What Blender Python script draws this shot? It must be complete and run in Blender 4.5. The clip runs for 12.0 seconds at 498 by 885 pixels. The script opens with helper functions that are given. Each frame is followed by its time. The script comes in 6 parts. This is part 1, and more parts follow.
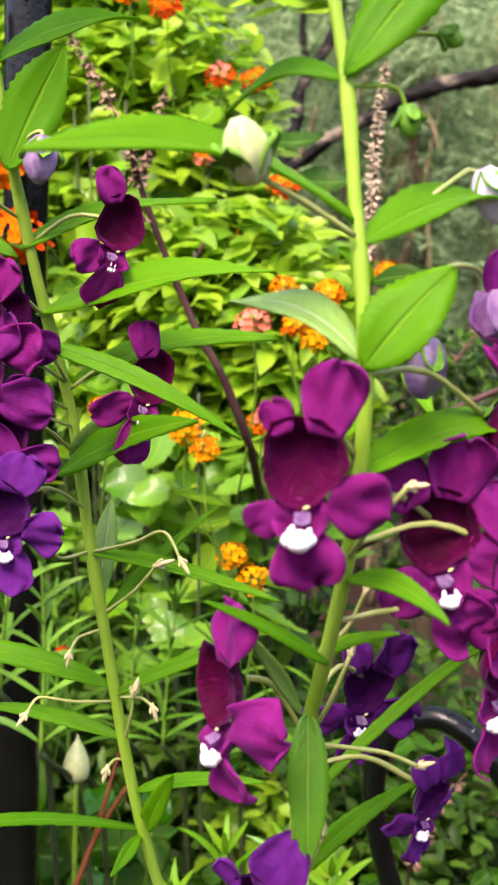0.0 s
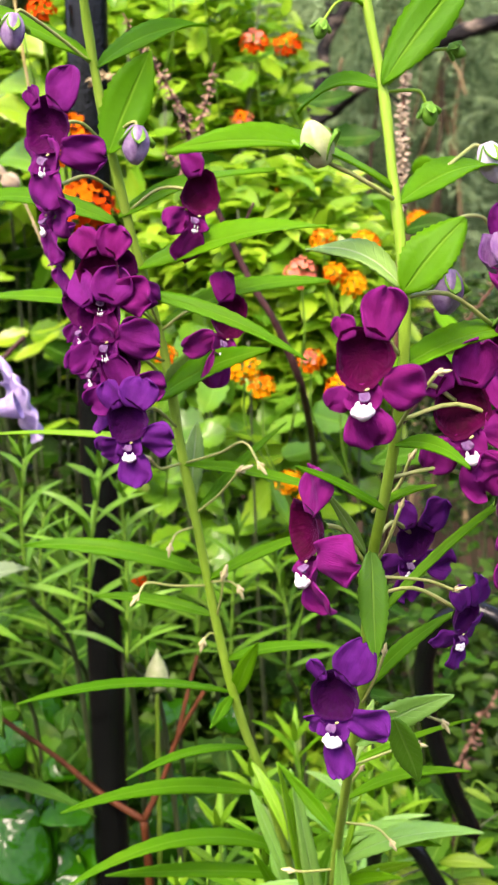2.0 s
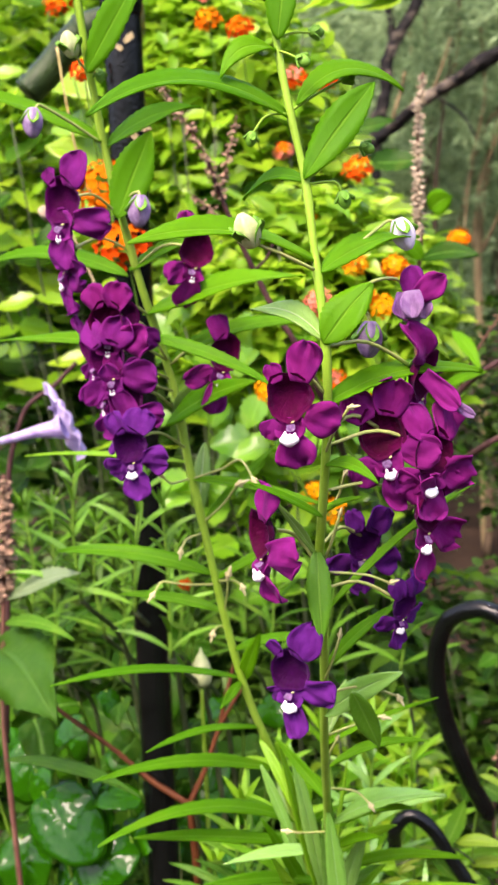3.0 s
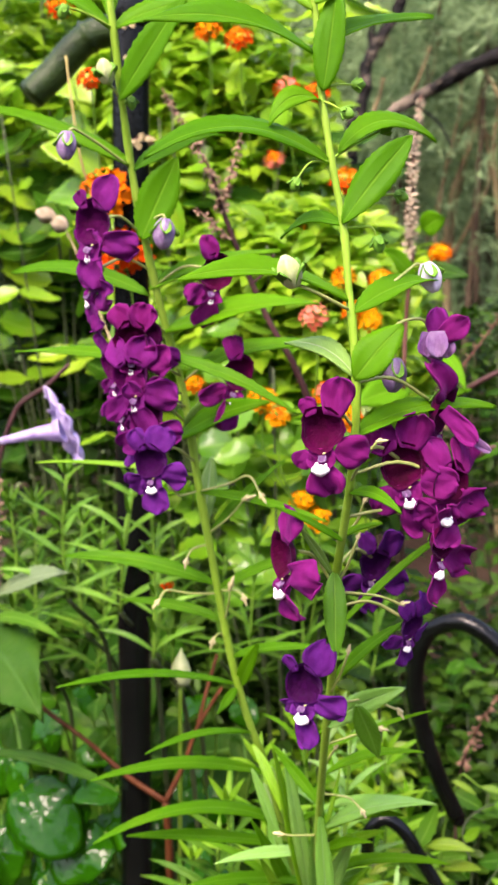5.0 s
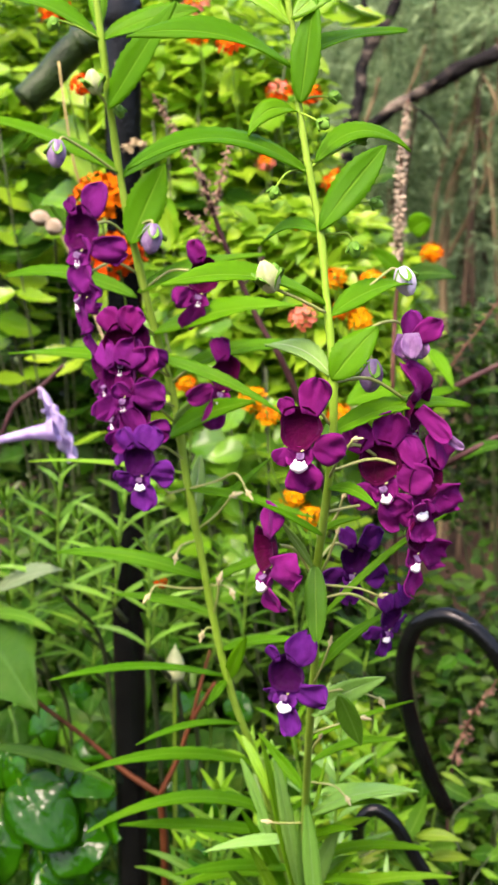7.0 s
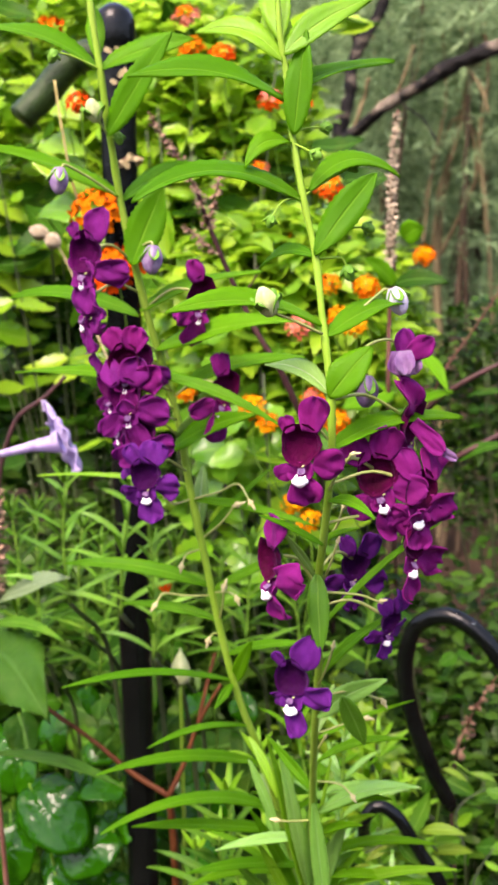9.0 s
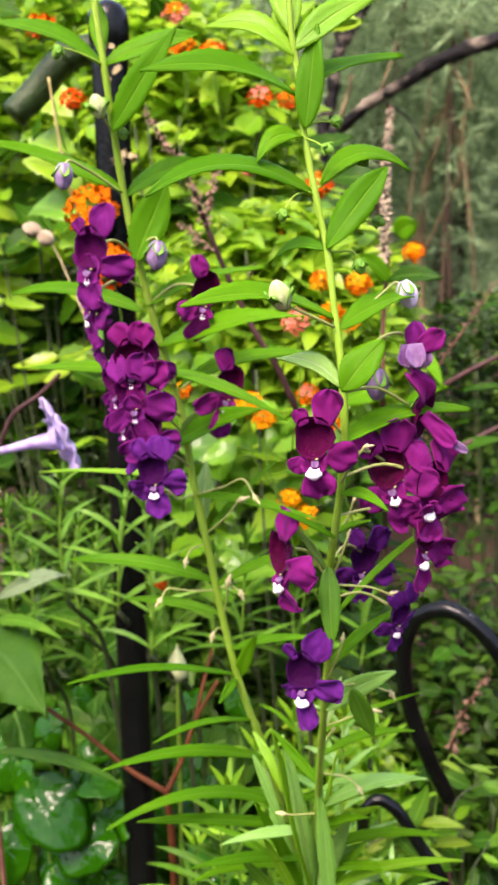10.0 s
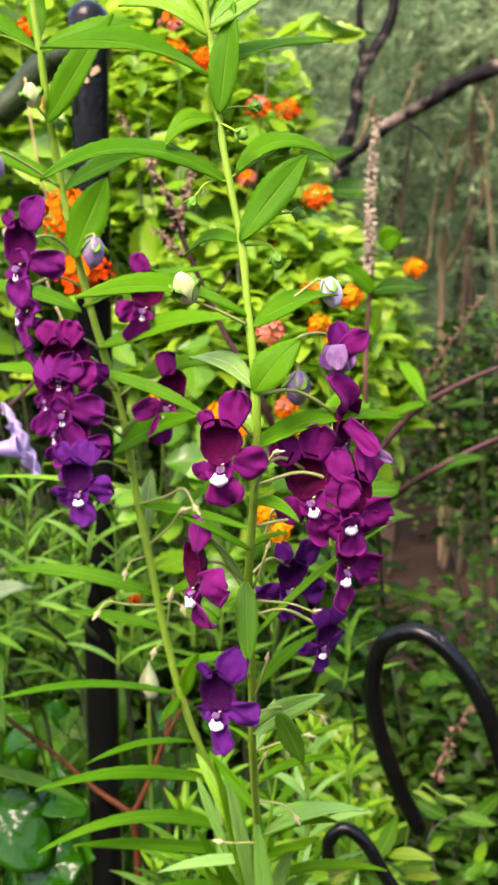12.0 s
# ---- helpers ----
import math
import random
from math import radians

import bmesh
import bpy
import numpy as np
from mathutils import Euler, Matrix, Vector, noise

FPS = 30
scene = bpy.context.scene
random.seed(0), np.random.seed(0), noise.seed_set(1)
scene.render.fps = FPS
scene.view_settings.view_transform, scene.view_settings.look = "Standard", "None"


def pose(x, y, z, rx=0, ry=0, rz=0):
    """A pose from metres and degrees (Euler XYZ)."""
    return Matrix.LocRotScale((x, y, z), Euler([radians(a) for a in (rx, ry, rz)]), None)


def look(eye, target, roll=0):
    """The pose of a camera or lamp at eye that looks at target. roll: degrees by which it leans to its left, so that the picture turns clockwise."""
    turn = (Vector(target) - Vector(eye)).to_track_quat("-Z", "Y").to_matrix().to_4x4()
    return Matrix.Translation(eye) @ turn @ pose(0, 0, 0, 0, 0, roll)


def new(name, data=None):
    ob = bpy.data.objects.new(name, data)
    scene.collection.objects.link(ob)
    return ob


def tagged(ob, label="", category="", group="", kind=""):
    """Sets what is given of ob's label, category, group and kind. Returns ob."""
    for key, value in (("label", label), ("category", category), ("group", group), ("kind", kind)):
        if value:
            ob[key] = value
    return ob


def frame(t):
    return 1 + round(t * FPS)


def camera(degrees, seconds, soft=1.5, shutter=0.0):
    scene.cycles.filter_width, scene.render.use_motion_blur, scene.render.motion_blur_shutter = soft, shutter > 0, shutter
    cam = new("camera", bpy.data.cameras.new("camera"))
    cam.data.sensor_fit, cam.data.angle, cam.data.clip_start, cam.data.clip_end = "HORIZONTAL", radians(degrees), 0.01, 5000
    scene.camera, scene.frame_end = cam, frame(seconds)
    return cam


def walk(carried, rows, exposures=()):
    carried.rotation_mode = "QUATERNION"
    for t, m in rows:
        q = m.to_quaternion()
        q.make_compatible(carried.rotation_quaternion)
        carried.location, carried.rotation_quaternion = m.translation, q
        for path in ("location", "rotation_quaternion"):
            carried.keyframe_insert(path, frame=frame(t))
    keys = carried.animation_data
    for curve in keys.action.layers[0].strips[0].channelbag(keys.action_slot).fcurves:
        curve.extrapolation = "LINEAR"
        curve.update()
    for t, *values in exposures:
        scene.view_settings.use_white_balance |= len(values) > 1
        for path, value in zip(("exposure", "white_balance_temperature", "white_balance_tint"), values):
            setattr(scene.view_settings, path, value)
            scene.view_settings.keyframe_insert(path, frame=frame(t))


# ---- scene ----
cam = camera(24.2, 12.0, 2.3)
cam.data.dof.use_dof, cam.data.dof.focus_distance, cam.data.dof.aperture_fstop = True, 0.20, 92.0
PATH = [
    (0, (0.0135, -0.0153, 0.7494), (-0.2081, 1.9579, 0.5101), 0.13),
    (0.5, (0.0276, -0.0296, 0.7480), (-0.3631, 1.9114, 0.4655), -1.38),
    (1, (0.0137, -0.0378, 0.7470), (-0.3153, 1.9134, 0.4564), -1.58),
    (1.5, (0.0245, -0.0522, 0.7471), (-0.3814, 1.8789, 0.4213), -1.03),
    (2, (0.0135, -0.0686, 0.7485), (-0.2739, 1.8858, 0.4363), -2.57),
    (2.5, (0.0356, -0.0865, 0.7533), (-0.3669, 1.8467, 0.4361), -2.56),
    (3, (0.0434, -0.1082, 0.7566), (-0.3800, 1.8249, 0.4674), -3.99),
    (3.2, (0.0356, -0.1009, 0.7646), (-0.3721, 1.8299, 0.4388), -3.07),
    (4.8, (0.0240, -0.1238, 0.7626), (-0.3034, 1.8267, 0.4652), -1.40),
    (5, (0.0320, -0.1218, 0.7655), (-0.3229, 1.8231, 0.4631), -1.54),
    (5.5, (0.0338, -0.1279, 0.7623), (-0.3171, 1.8192, 0.4694), -1.43),
    (6, (0.0302, -0.1243, 0.7644), (-0.2958, 1.8257, 0.4627), -1.73),
    (6.5, (0.0346, -0.1259, 0.7658), (-0.3053, 1.8212, 0.4603), -2.11),
    (7, (0.0372, -0.1305, 0.7667), (-0.3159, 1.8145, 0.4625), -1.75),
    (7.2, (0.0415, -0.1317, 0.7677), (-0.3265, 1.8105, 0.4638), -2.10),
    (8.8, (0.0454, -0.1435, 0.7730), (-0.3372, 1.7951, 0.4642), -2.55),
    (9, (0.0382, -0.1413, 0.7723), (-0.3107, 1.8040, 0.4659), -2.96),
    (9.5, (0.0383, -0.1463, 0.7713), (-0.3072, 1.7997, 0.4652), -2.89),
    (10, (0.0318, -0.1434, 0.7717), (-0.2878, 1.8063, 0.4610), -3.22),
    (10.5, (0.0399, -0.1453, 0.7736), (-0.3078, 1.7991, 0.4598), -3.15),
    (11, (0.0407, -0.1435, 0.7727), (-0.3200, 1.7990, 0.4619), -3.12),
    (11.5, (0.0222, -0.1311, 0.7689), (-0.2493, 1.8263, 0.4612), -2.07),
    (12, (0.0536, -0.1245, 0.7650), (-0.3095, 1.8229, 0.4896), -2.12),
]
walk(cam, [(t, look(eye, target, roll)) for t, eye, target, roll in PATH], [(0.0, 2.43, 7400, 29), (3.0, 2.43, 7400, 29), (5.0, 2.36, 7400, 29), (12.0, 2.32, 7400, 29)])


# ---- world, sun, exposure ----
world = bpy.data.worlds.new("sky")
world.use_nodes = True
scene.world = world
wn = world.node_tree.nodes
sky = wn.new("ShaderNodeTexSky")
sky.sky_type, sky.sun_disc = "NISHITA", False
sky.sun_elevation, sky.sun_rotation = radians(58), radians(200)
sky.air_density, sky.dust_density = 1.0, 2.5
world.node_tree.links.new(sky.outputs[0], wn["Background"].inputs[0])
wn["Background"].inputs[1].default_value = 0.13
sun_data = bpy.data.lights.new("sun", "SUN")
sun_data.energy, sun_data.angle, sun_data.color = 1.3, radians(25), (1.0, 0.96, 0.88)
sun = new("sun", sun_data)
sun.matrix_world = look((-0.4, -1.3, 3.0), (0.0, 0.6, 0.6))


# ---- materials ----
def nodes_of(name):
    m = bpy.data.materials.new(name)
    m.use_nodes = True
    nt = m.node_tree
    return m, nt.nodes, nt.links, nt.nodes["Principled BSDF"]


def mixed(nodes, links, factor, a, b, blend="MIX"):
    """A colour mix; factor, a and b are sockets or values."""
    n = nodes.new("ShaderNodeMix")
    n.data_type, n.blend_type = "RGBA", blend
    for socket, v in ((n.inputs[0], factor), (n.inputs[6], a), (n.inputs[7], b)):
        if isinstance(v, bpy.types.NodeSocket):
            links.new(v, socket)
        elif isinstance(v, tuple):
            socket.default_value = (*v, 1)
        else:
            socket.default_value = v
    return n.outputs[2]


def sums(nodes, links, op, a, b=None, clamp=False):
    n = nodes.new("ShaderNodeMath")
    n.operation, n.use_clamp = op, clamp
    for socket, v in ((n.inputs[0], a), (n.inputs[1], b)):
        if isinstance(v, bpy.types.NodeSocket):
            links.new(v, socket)
        elif v is not None:
            socket.default_value = v
    return n.outputs[0]


def ramp(nodes, links, value, lo, hi):
    n = nodes.new("ShaderNodeMapRange")
    n.inputs[1].default_value, n.inputs[2].default_value = lo, hi
    links.new(value, n.inputs[0])
    return n.outputs[0]


def noised(nodes, links, scale, detail=4.0, rough=0.6, stretch=None, coords="Object"):
    n = nodes.new("ShaderNodeTexNoise")
    n.inputs["Scale"].default_value, n.inputs["Detail"].default_value, n.inputs["Roughness"].default_value = scale, detail, rough
    tc = nodes.new("ShaderNodeTexCoord")
    out = tc.outputs[coords]
    if stretch:
        mp = nodes.new("ShaderNodeMapping")
        mp.inputs["Scale"].default_value = stretch
        links.new(out, mp.inputs[0])
        out = mp.outputs[0]
    links.new(out, n.inputs["Vector"])
    return n.outputs["Fac"]


def bumped(nodes, links, bsdf, height, strength, distance):
    b = nodes.new("ShaderNodeBump")
    b.inputs["Strength"].default_value, b.inputs["Distance"].default_value = strength, distance
    links.new(height, b.inputs["Height"])
    links.new(b.outputs[0], bsdf.inputs["Normal"])


def chance(nodes, island=False):
    if island:
        return nodes.new("ShaderNodeNewGeometry").outputs["Random Per Island"]
    return nodes.new("ShaderNodeObjectInfo").outputs["Random"]


def leaf_material(name, dark, light, old, vein, rough=0.45, through_light=0.35, grain=500.0, veins=True, island=False, worn=0.25, side_veins=0.12, gloss=0.3):
    """A leaf: two greens by chance, veins, grain, yellowed parts, and light that passes through."""
    m, nodes, links, bsdf = nodes_of(name)
    c = mixed(nodes, links, chance(nodes, island), dark, light)
    patch = noised(nodes, links, 60.0, 3.0)
    c = mixed(nodes, links, sums(nodes, links, "MULTIPLY", ramp(nodes, links, patch, 0.52, 0.75), worn), c, old)
    fine = noised(nodes, links, grain, 3.0)
    c = mixed(nodes, links, 0.35, c, mixed(nodes, links, fine, (0.35, 0.35, 0.35), (1.0, 1.0, 1.0)), "MULTIPLY")
    height = fine
    if veins:
        uv = nodes.new("ShaderNodeUVMap")
        xyz = nodes.new("ShaderNodeSeparateXYZ")
        links.new(uv.outputs[0], xyz.inputs[0])
        across = sums(nodes, links, "ABSOLUTE", sums(nodes, links, "SUBTRACT", xyz.outputs[1], 0.5))
        mid = ramp(nodes, links, across, 0.055, 0.015)
        slant = sums(nodes, links, "SUBTRACT", xyz.outputs[0], sums(nodes, links, "MULTIPLY", across, 0.35))
        comb = sums(nodes, links, "ABSOLUTE", sums(nodes, links, "SUBTRACT", sums(nodes, links, "FRACT", sums(nodes, links, "MULTIPLY", slant, 9.0)), 0.5))
        side = sums(nodes, links, "MULTIPLY", ramp(nodes, links, comb, 0.08, 0.0), side_veins)
        lines = sums(nodes, links, "MAXIMUM", mid, side)
        c = mixed(nodes, links, sums(nodes, links, "MULTIPLY", lines, 0.5), c, vein)
        height = sums(nodes, links, "SUBTRACT", sums(nodes, links, "MULTIPLY", fine, 0.4), lines)
    links.new(c, bsdf.inputs["Base Color"])
    bsdf.inputs["Roughness"].default_value = rough
    bsdf.inputs["Specular IOR Level"].default_value = gloss
    bumped(nodes, links, bsdf, height, 0.6, 0.0008)
    tr = nodes.new("ShaderNodeBsdfTranslucent")
    links.new(mixed(nodes, links, 0.5, c, (0.36, 0.68, 0.035), "MIX") if through_light > 0.3 else c, tr.inputs[0])
    mix = nodes.new("ShaderNodeMixShader")
    mix.inputs[0].default_value = through_light
    links.new(bsdf.outputs[0], mix.inputs[1])
    links.new(tr.outputs[0], mix.inputs[2])
    links.new(mix.outputs[0], nodes["Material Output"].inputs[0])
    return m


def petal_material(name, main, edge, streak, rough=0.55, through_light=0.38, gloss=0.12, sheen=0.12):
    """A velvety petal with fine streaks along it and a paler edge."""
    m, nodes, links, bsdf = nodes_of(name)
    uv = nodes.new("ShaderNodeUVMap")
    mp = nodes.new("ShaderNodeMapping")
    mp.inputs["Scale"].default_value = (1.5, 22.0, 1.0)
    links.new(uv.outputs[0], mp.inputs[0])
    n = nodes.new("ShaderNodeTexNoise")
    n.inputs["Scale"].default_value, n.inputs["Detail"].default_value = 1.6, 3.0
    links.new(mp.outputs[0], n.inputs["Vector"])
    c = mixed(nodes, links, ramp(nodes, links, n.outputs["Fac"], 0.35, 0.75), main, streak)
    xyz = nodes.new("ShaderNodeSeparateXYZ")
    links.new(uv.outputs[0], xyz.inputs[0])
    c = mixed(nodes, links, sums(nodes, links, "MULTIPLY", ramp(nodes, links, xyz.outputs[0], 0.8, 1.0), 0.35), c, edge)
    c = mixed(nodes, links, sums(nodes, links, "MULTIPLY", chance(nodes), 0.3), c, edge)
    cloud = noised(nodes, links, 260.0, 3.0)
    c = mixed(nodes, links, sums(nodes, links, "MULTIPLY", ramp(nodes, links, cloud, 0.45, 0.75), 0.5), c, edge)
    c = mixed(nodes, links, sums(nodes, links, "MULTIPLY", ramp(nodes, links, cloud, 0.5, 0.25), 0.5), c, streak)
    spots = noised(nodes, links, 900.0, 3.0)
    c = mixed(nodes, links, 0.3, c, mixed(nodes, links, spots, (0.4, 0.4, 0.4), (1.0, 1.0, 1.0)), "MULTIPLY")
    links.new(c, bsdf.inputs["Base Color"])
    bsdf.inputs["Roughness"].default_value = rough
    bsdf.inputs["Specular IOR Level"].default_value = gloss
    bsdf.inputs["Sheen Weight"].default_value, bsdf.inputs["Sheen Roughness"].default_value = sheen, 0.4
    bsdf.inputs["Sheen Tint"].default_value = (0.75, 0.35, 0.9, 1)
    bumped(nodes, links, bsdf, sums(nodes, links, "ADD", spots, n.outputs["Fac"]), 0.5, 0.0006)
    tr = nodes.new("ShaderNodeBsdfTranslucent")
    links.new(c, tr.inputs[0])
    mix = nodes.new("ShaderNodeMixShader")
    mix.inputs[0].default_value = through_light
    links.new(bsdf.outputs[0], mix.inputs[1])
    links.new(tr.outputs[0], mix.inputs[2])
    links.new(mix.outputs[0], nodes["Material Output"].inputs[0])
    return m


def plain_material(name, a, b, scale, rough=0.6, bump=0.3, depth=0.001, stretch=None, metal=0.0, island=False, spread=0.0, coat=0.0, gloss=0.5, edge=(0.3, 0.72)):
    """Two tones mixed by noise at two scales, with fine relief."""
    m, nodes, links, bsdf = nodes_of(name)
    n1 = noised(nodes, links, scale, 5.0, 0.65, stretch)
    n2 = noised(nodes, links, scale * 7.3, 3.0, 0.6, stretch)
    c = mixed(nodes, links, ramp(nodes, links, n1, edge[0], edge[1]), a, b)
    c = mixed(nodes, links, 0.4, c, mixed(nodes, links, n2, (0.3, 0.3, 0.3), (1.1, 1.1, 1.1)), "MULTIPLY")
    if spread:
        r = chance(nodes, island)
        c = mixed(nodes, links, spread, c, mixed(nodes, links, r, (0.25, 0.25, 0.25), (1.3, 1.3, 1.3)), "MULTIPLY")
    links.new(c, bsdf.inputs["Base Color"])
    bsdf.inputs["Metallic"].default_value = metal
    bsdf.inputs["Specular IOR Level"].default_value = gloss
    bsdf.inputs["Coat Weight"].default_value = coat
    r = nodes.new("ShaderNodeMapRange")
    r.inputs[3].default_value, r.inputs[4].default_value = max(0.02, rough - 0.12), min(1.0, rough + 0.15)
    links.new(n2, r.inputs[0])
    links.new(r.outputs[0], bsdf.inputs["Roughness"])
    bumped(nodes, links, bsdf, sums(nodes, links, "ADD", n1, n2), bump, depth)
    return m


LEAF = leaf_material("green_leaf", (0.048, 0.215, 0.003), (0.10, 0.32, 0.005), (0.16, 0.32, 0.01), (0.19, 0.42, 0.03), 0.48, 0.45, side_veins=0.06, gloss=0.10)
LEAF_LIME = leaf_material("lime_young_leaf", (0.14, 0.40, 0.010), (0.23, 0.50, 0.018), (0.35, 0.5, 0.05), (0.4, 0.65, 0.1), 0.42, 0.45)
LEAF_PALE = leaf_material("pale_leaf_underside", (0.13, 0.31, 0.045), (0.22, 0.42, 0.085), (0.4, 0.5, 0.3), (0.5, 0.62, 0.35), 0.35, 0.25)
LEAF_BUSH = leaf_material("bush_leaf", (0.13, 0.38, 0.013), (0.38, 0.60, 0.035), (0.48, 0.54, 0.05), (0.3, 0.52, 0.06), 0.26, 0.5, 300.0, side_veins=0.3, gloss=0.5)
LEAF_LOW = leaf_material("mid_green_bush_leaf", (0.05, 0.20, 0.010), (0.17, 0.42, 0.030), (0.34, 0.42, 0.05), (0.22, 0.46, 0.06), 0.26, 0.42, 300.0, side_veins=0.3, gloss=0.5)
# LEAF_MID and LEAF_DEEP carry the shade of low, enclosed places in their colour.
LEAF_MID = leaf_material("shade_tinted_leaf", (0.010, 0.058, 0.003), (0.045, 0.16, 0.007), (0.2, 0.24, 0.04), (0.12, 0.30, 0.04), 0.4, 0.3, 300.0, gloss=0.08)
LEAF_DEEP = leaf_material("deep_shade_tinted_leaf", (0.004, 0.034, 0.001), (0.024, 0.110, 0.003), (0.14, 0.2, 0.03), (0.1, 0.25, 0.04), 0.4, 0.25, 300.0, gloss=0.08)
# Glossy leaf with a paler green that puts the sky's sheen into the colour.
LEAF_SHEEN = leaf_material("sky_sheen_green_leaf", (0.14, 0.40, 0.05), (0.26, 0.55, 0.11), (0.3, 0.5, 0.12), (0.35, 0.6, 0.2), 0.25, 0.38, side_veins=0.15, gloss=0.75)
LEAF_NARROW = leaf_material("narrow_leaf", (0.014, 0.080, 0.003), (0.10, 0.30, 0.018), (0.28, 0.40, 0.04), (0.25, 0.46, 0.06), 0.42, 0.36, 400.0, gloss=0.14)
LEAF_FRESH = leaf_material("fresh_narrow_leaf", (0.06, 0.22, 0.012), (0.17, 0.42, 0.035), (0.30, 0.44, 0.05), (0.28, 0.5, 0.08), 0.35, 0.38, 400.0, gloss=0.35)
LEAF_GLOSS = leaf_material("wet_glossy_leaf", (0.004, 0.060, 0.001), (0.018, 0.15, 0.002), (0.06, 0.17, 0.004), (0.04, 0.14, 0.02), 0.14, 0.3, 200.0, veins=False, worn=0.1, gloss=0.26)
wet = LEAF_GLOSS.node_tree
ripple = noised(wet.nodes, wet.links, 100.0, 2.0, 0.5)
bumped(wet.nodes, wet.links, wet.nodes["Principled BSDF"], ripple, 0.4, 0.004)
LEAF_GREY = leaf_material("wet_grey_green_leaf", (0.10, 0.17, 0.065), (0.15, 0.23, 0.10), (0.3, 0.36, 0.22), (0.25, 0.34, 0.2), 0.35, 0.2, gloss=0.4)
LEAF_YOUNG = leaf_material("yellow_green_young_leaf", (0.10, 0.24, 0.010), (0.21, 0.34, 0.022), (0.36, 0.38, 0.05), (0.4, 0.55, 0.1), 0.4, 0.35, gloss=0.3)
LEAF_SOFT = leaf_material("soft_broad_leaf", (0.014, 0.066, 0.003), (0.030, 0.11, 0.006), (0.10, 0.18, 0.03), (0.05, 0.14, 0.02), 0.45, 0.3, 300.0, gloss=0.15)
NEEDLE = leaf_material("feathery_foliage", (0.055, 0.13, 0.042), (0.42, 0.60, 0.28), (0.2, 0.24, 0.12), (0.2, 0.3, 0.1), 0.55, 0.3, 200.0, veins=False, island=True, gloss=0.12)
# Fill leaves whose dark greens stand in for shade inside and under bushes.
FAR_LEAF = leaf_material("shade_tinted_fill_leaf", (0.007, 0.030, 0.003), (0.055, 0.145, 0.012), (0.12, 0.16, 0.03), (0.2, 0.3, 0.1), 0.4, 0.3, 200.0, veins=False, island=True, gloss=0.14)
LIME_FILL = leaf_material("inner_bush_leaf", (0.10, 0.28, 0.010), (0.34, 0.55, 0.03), (0.44, 0.52, 0.04), (0.3, 0.52, 0.06), 0.34, 0.45, 300.0, veins=False, island=True, gloss=0.42)
STEM = plain_material("green_stem", (0.17, 0.35, 0.016), (0.28, 0.45, 0.055), 160.0, 0.45, 0.35, 0.0004, (1, 1, 0.15), gloss=0.22)
SHOOT_STEM = plain_material("leafy_green_stem", (0.07, 0.19, 0.012), (0.15, 0.30, 0.03), 160.0, 0.5, 0.3, 0.0004, gloss=0.2)
STALK = plain_material("pale_stalk", (0.24, 0.33, 0.06), (0.38, 0.39, 0.13), 260.0, 0.5, 0.3, 0.0003)
POD = plain_material("dry_pod", (0.48, 0.42, 0.17), (0.60, 0.56, 0.29), 400.0, 0.55, 0.4, 0.0003)
BUD = plain_material("bud_green", (0.060, 0.20, 0.014), (0.15, 0.35, 0.035), 300.0, 0.5, 0.3, 0.0003, gloss=0.2)
CREAM = plain_material("cream_bud", (0.30, 0.40, 0.12), (0.54, 0.56, 0.30), 300.0, 0.5, 0.2, 0.0003)
LILAC_BUD = plain_material("lilac_bud", (0.10, 0.03, 0.15), (0.38, 0.30, 0.42), 300.0, 0.5, 0.2, 0.0003)
WHITE_BUD = plain_material("white_lilac_bud", (0.40, 0.34, 0.46), (0.70, 0.68, 0.72), 300.0, 0.5, 0.2, 0.0003)
MAGENTA = petal_material("magenta_purple_petal", (0.225, 0.008, 0.150), (0.31, 0.020, 0.24), (0.170, 0.005, 0.100), 0.7)
PURPLE = petal_material("purple_petal", (0.180, 0.008, 0.150), (0.25, 0.020, 0.25), (0.130, 0.005, 0.100), 0.7)
VIOLET = petal_material("violet_petal", (0.115, 0.009, 0.165), (0.18, 0.024, 0.29), (0.078, 0.006, 0.115), 0.7)
THROAT = petal_material("maroon_throat", (0.050, 0.0008, 0.018), (0.10, 0.001, 0.050), (0.030, 0.0006, 0.009), 0.6, 0.15, 0.04)
THROAT_PURPLE = petal_material("dark_purple_throat", (0.046, 0.0012, 0.032), (0.09, 0.002, 0.075), (0.028, 0.0008, 0.016), 0.6, 0.15, 0.04)
THROAT_VIOLET = petal_material("dark_violet_throat", (0.030, 0.0016, 0.036), (0.06, 0.003, 0.09), (0.020, 0.001, 0.018), 0.6, 0.15, 0.04)
TUBE_PALE = petal_material("pale_violet_tube", (0.27, 0.12, 0.32), (0.46, 0.34, 0.50), (0.16, 0.04, 0.20))
WHITE = plain_material("white_lip", (0.68, 0.66, 0.68), (0.80, 0.78, 0.78), 300.0, 0.5, 0.2, 0.0002)
ANTHER = plain_material("cream_anther", (0.38, 0.40, 0.12), (0.56, 0.54, 0.25), 900.0, 0.5, 0.2, 0.0002)
LILAC = petal_material("lilac_petal", (0.60, 0.50, 0.76), (0.76, 0.70, 0.84), (0.32, 0.19, 0.56), 0.5, 0.35)
ORANGE = plain_material("orange_floret", (0.55, 0.085, 0.001), (0.62, 0.15, 0.002), 200.0, 0.8, 0.2, 0.0004, spread=0.25, gloss=0.05)
RED_ORANGE = plain_material("red_orange_floret", (0.52, 0.036, 0.001), (0.58, 0.075, 0.002), 200.0, 0.8, 0.2, 0.0004, spread=0.25, gloss=0.05)
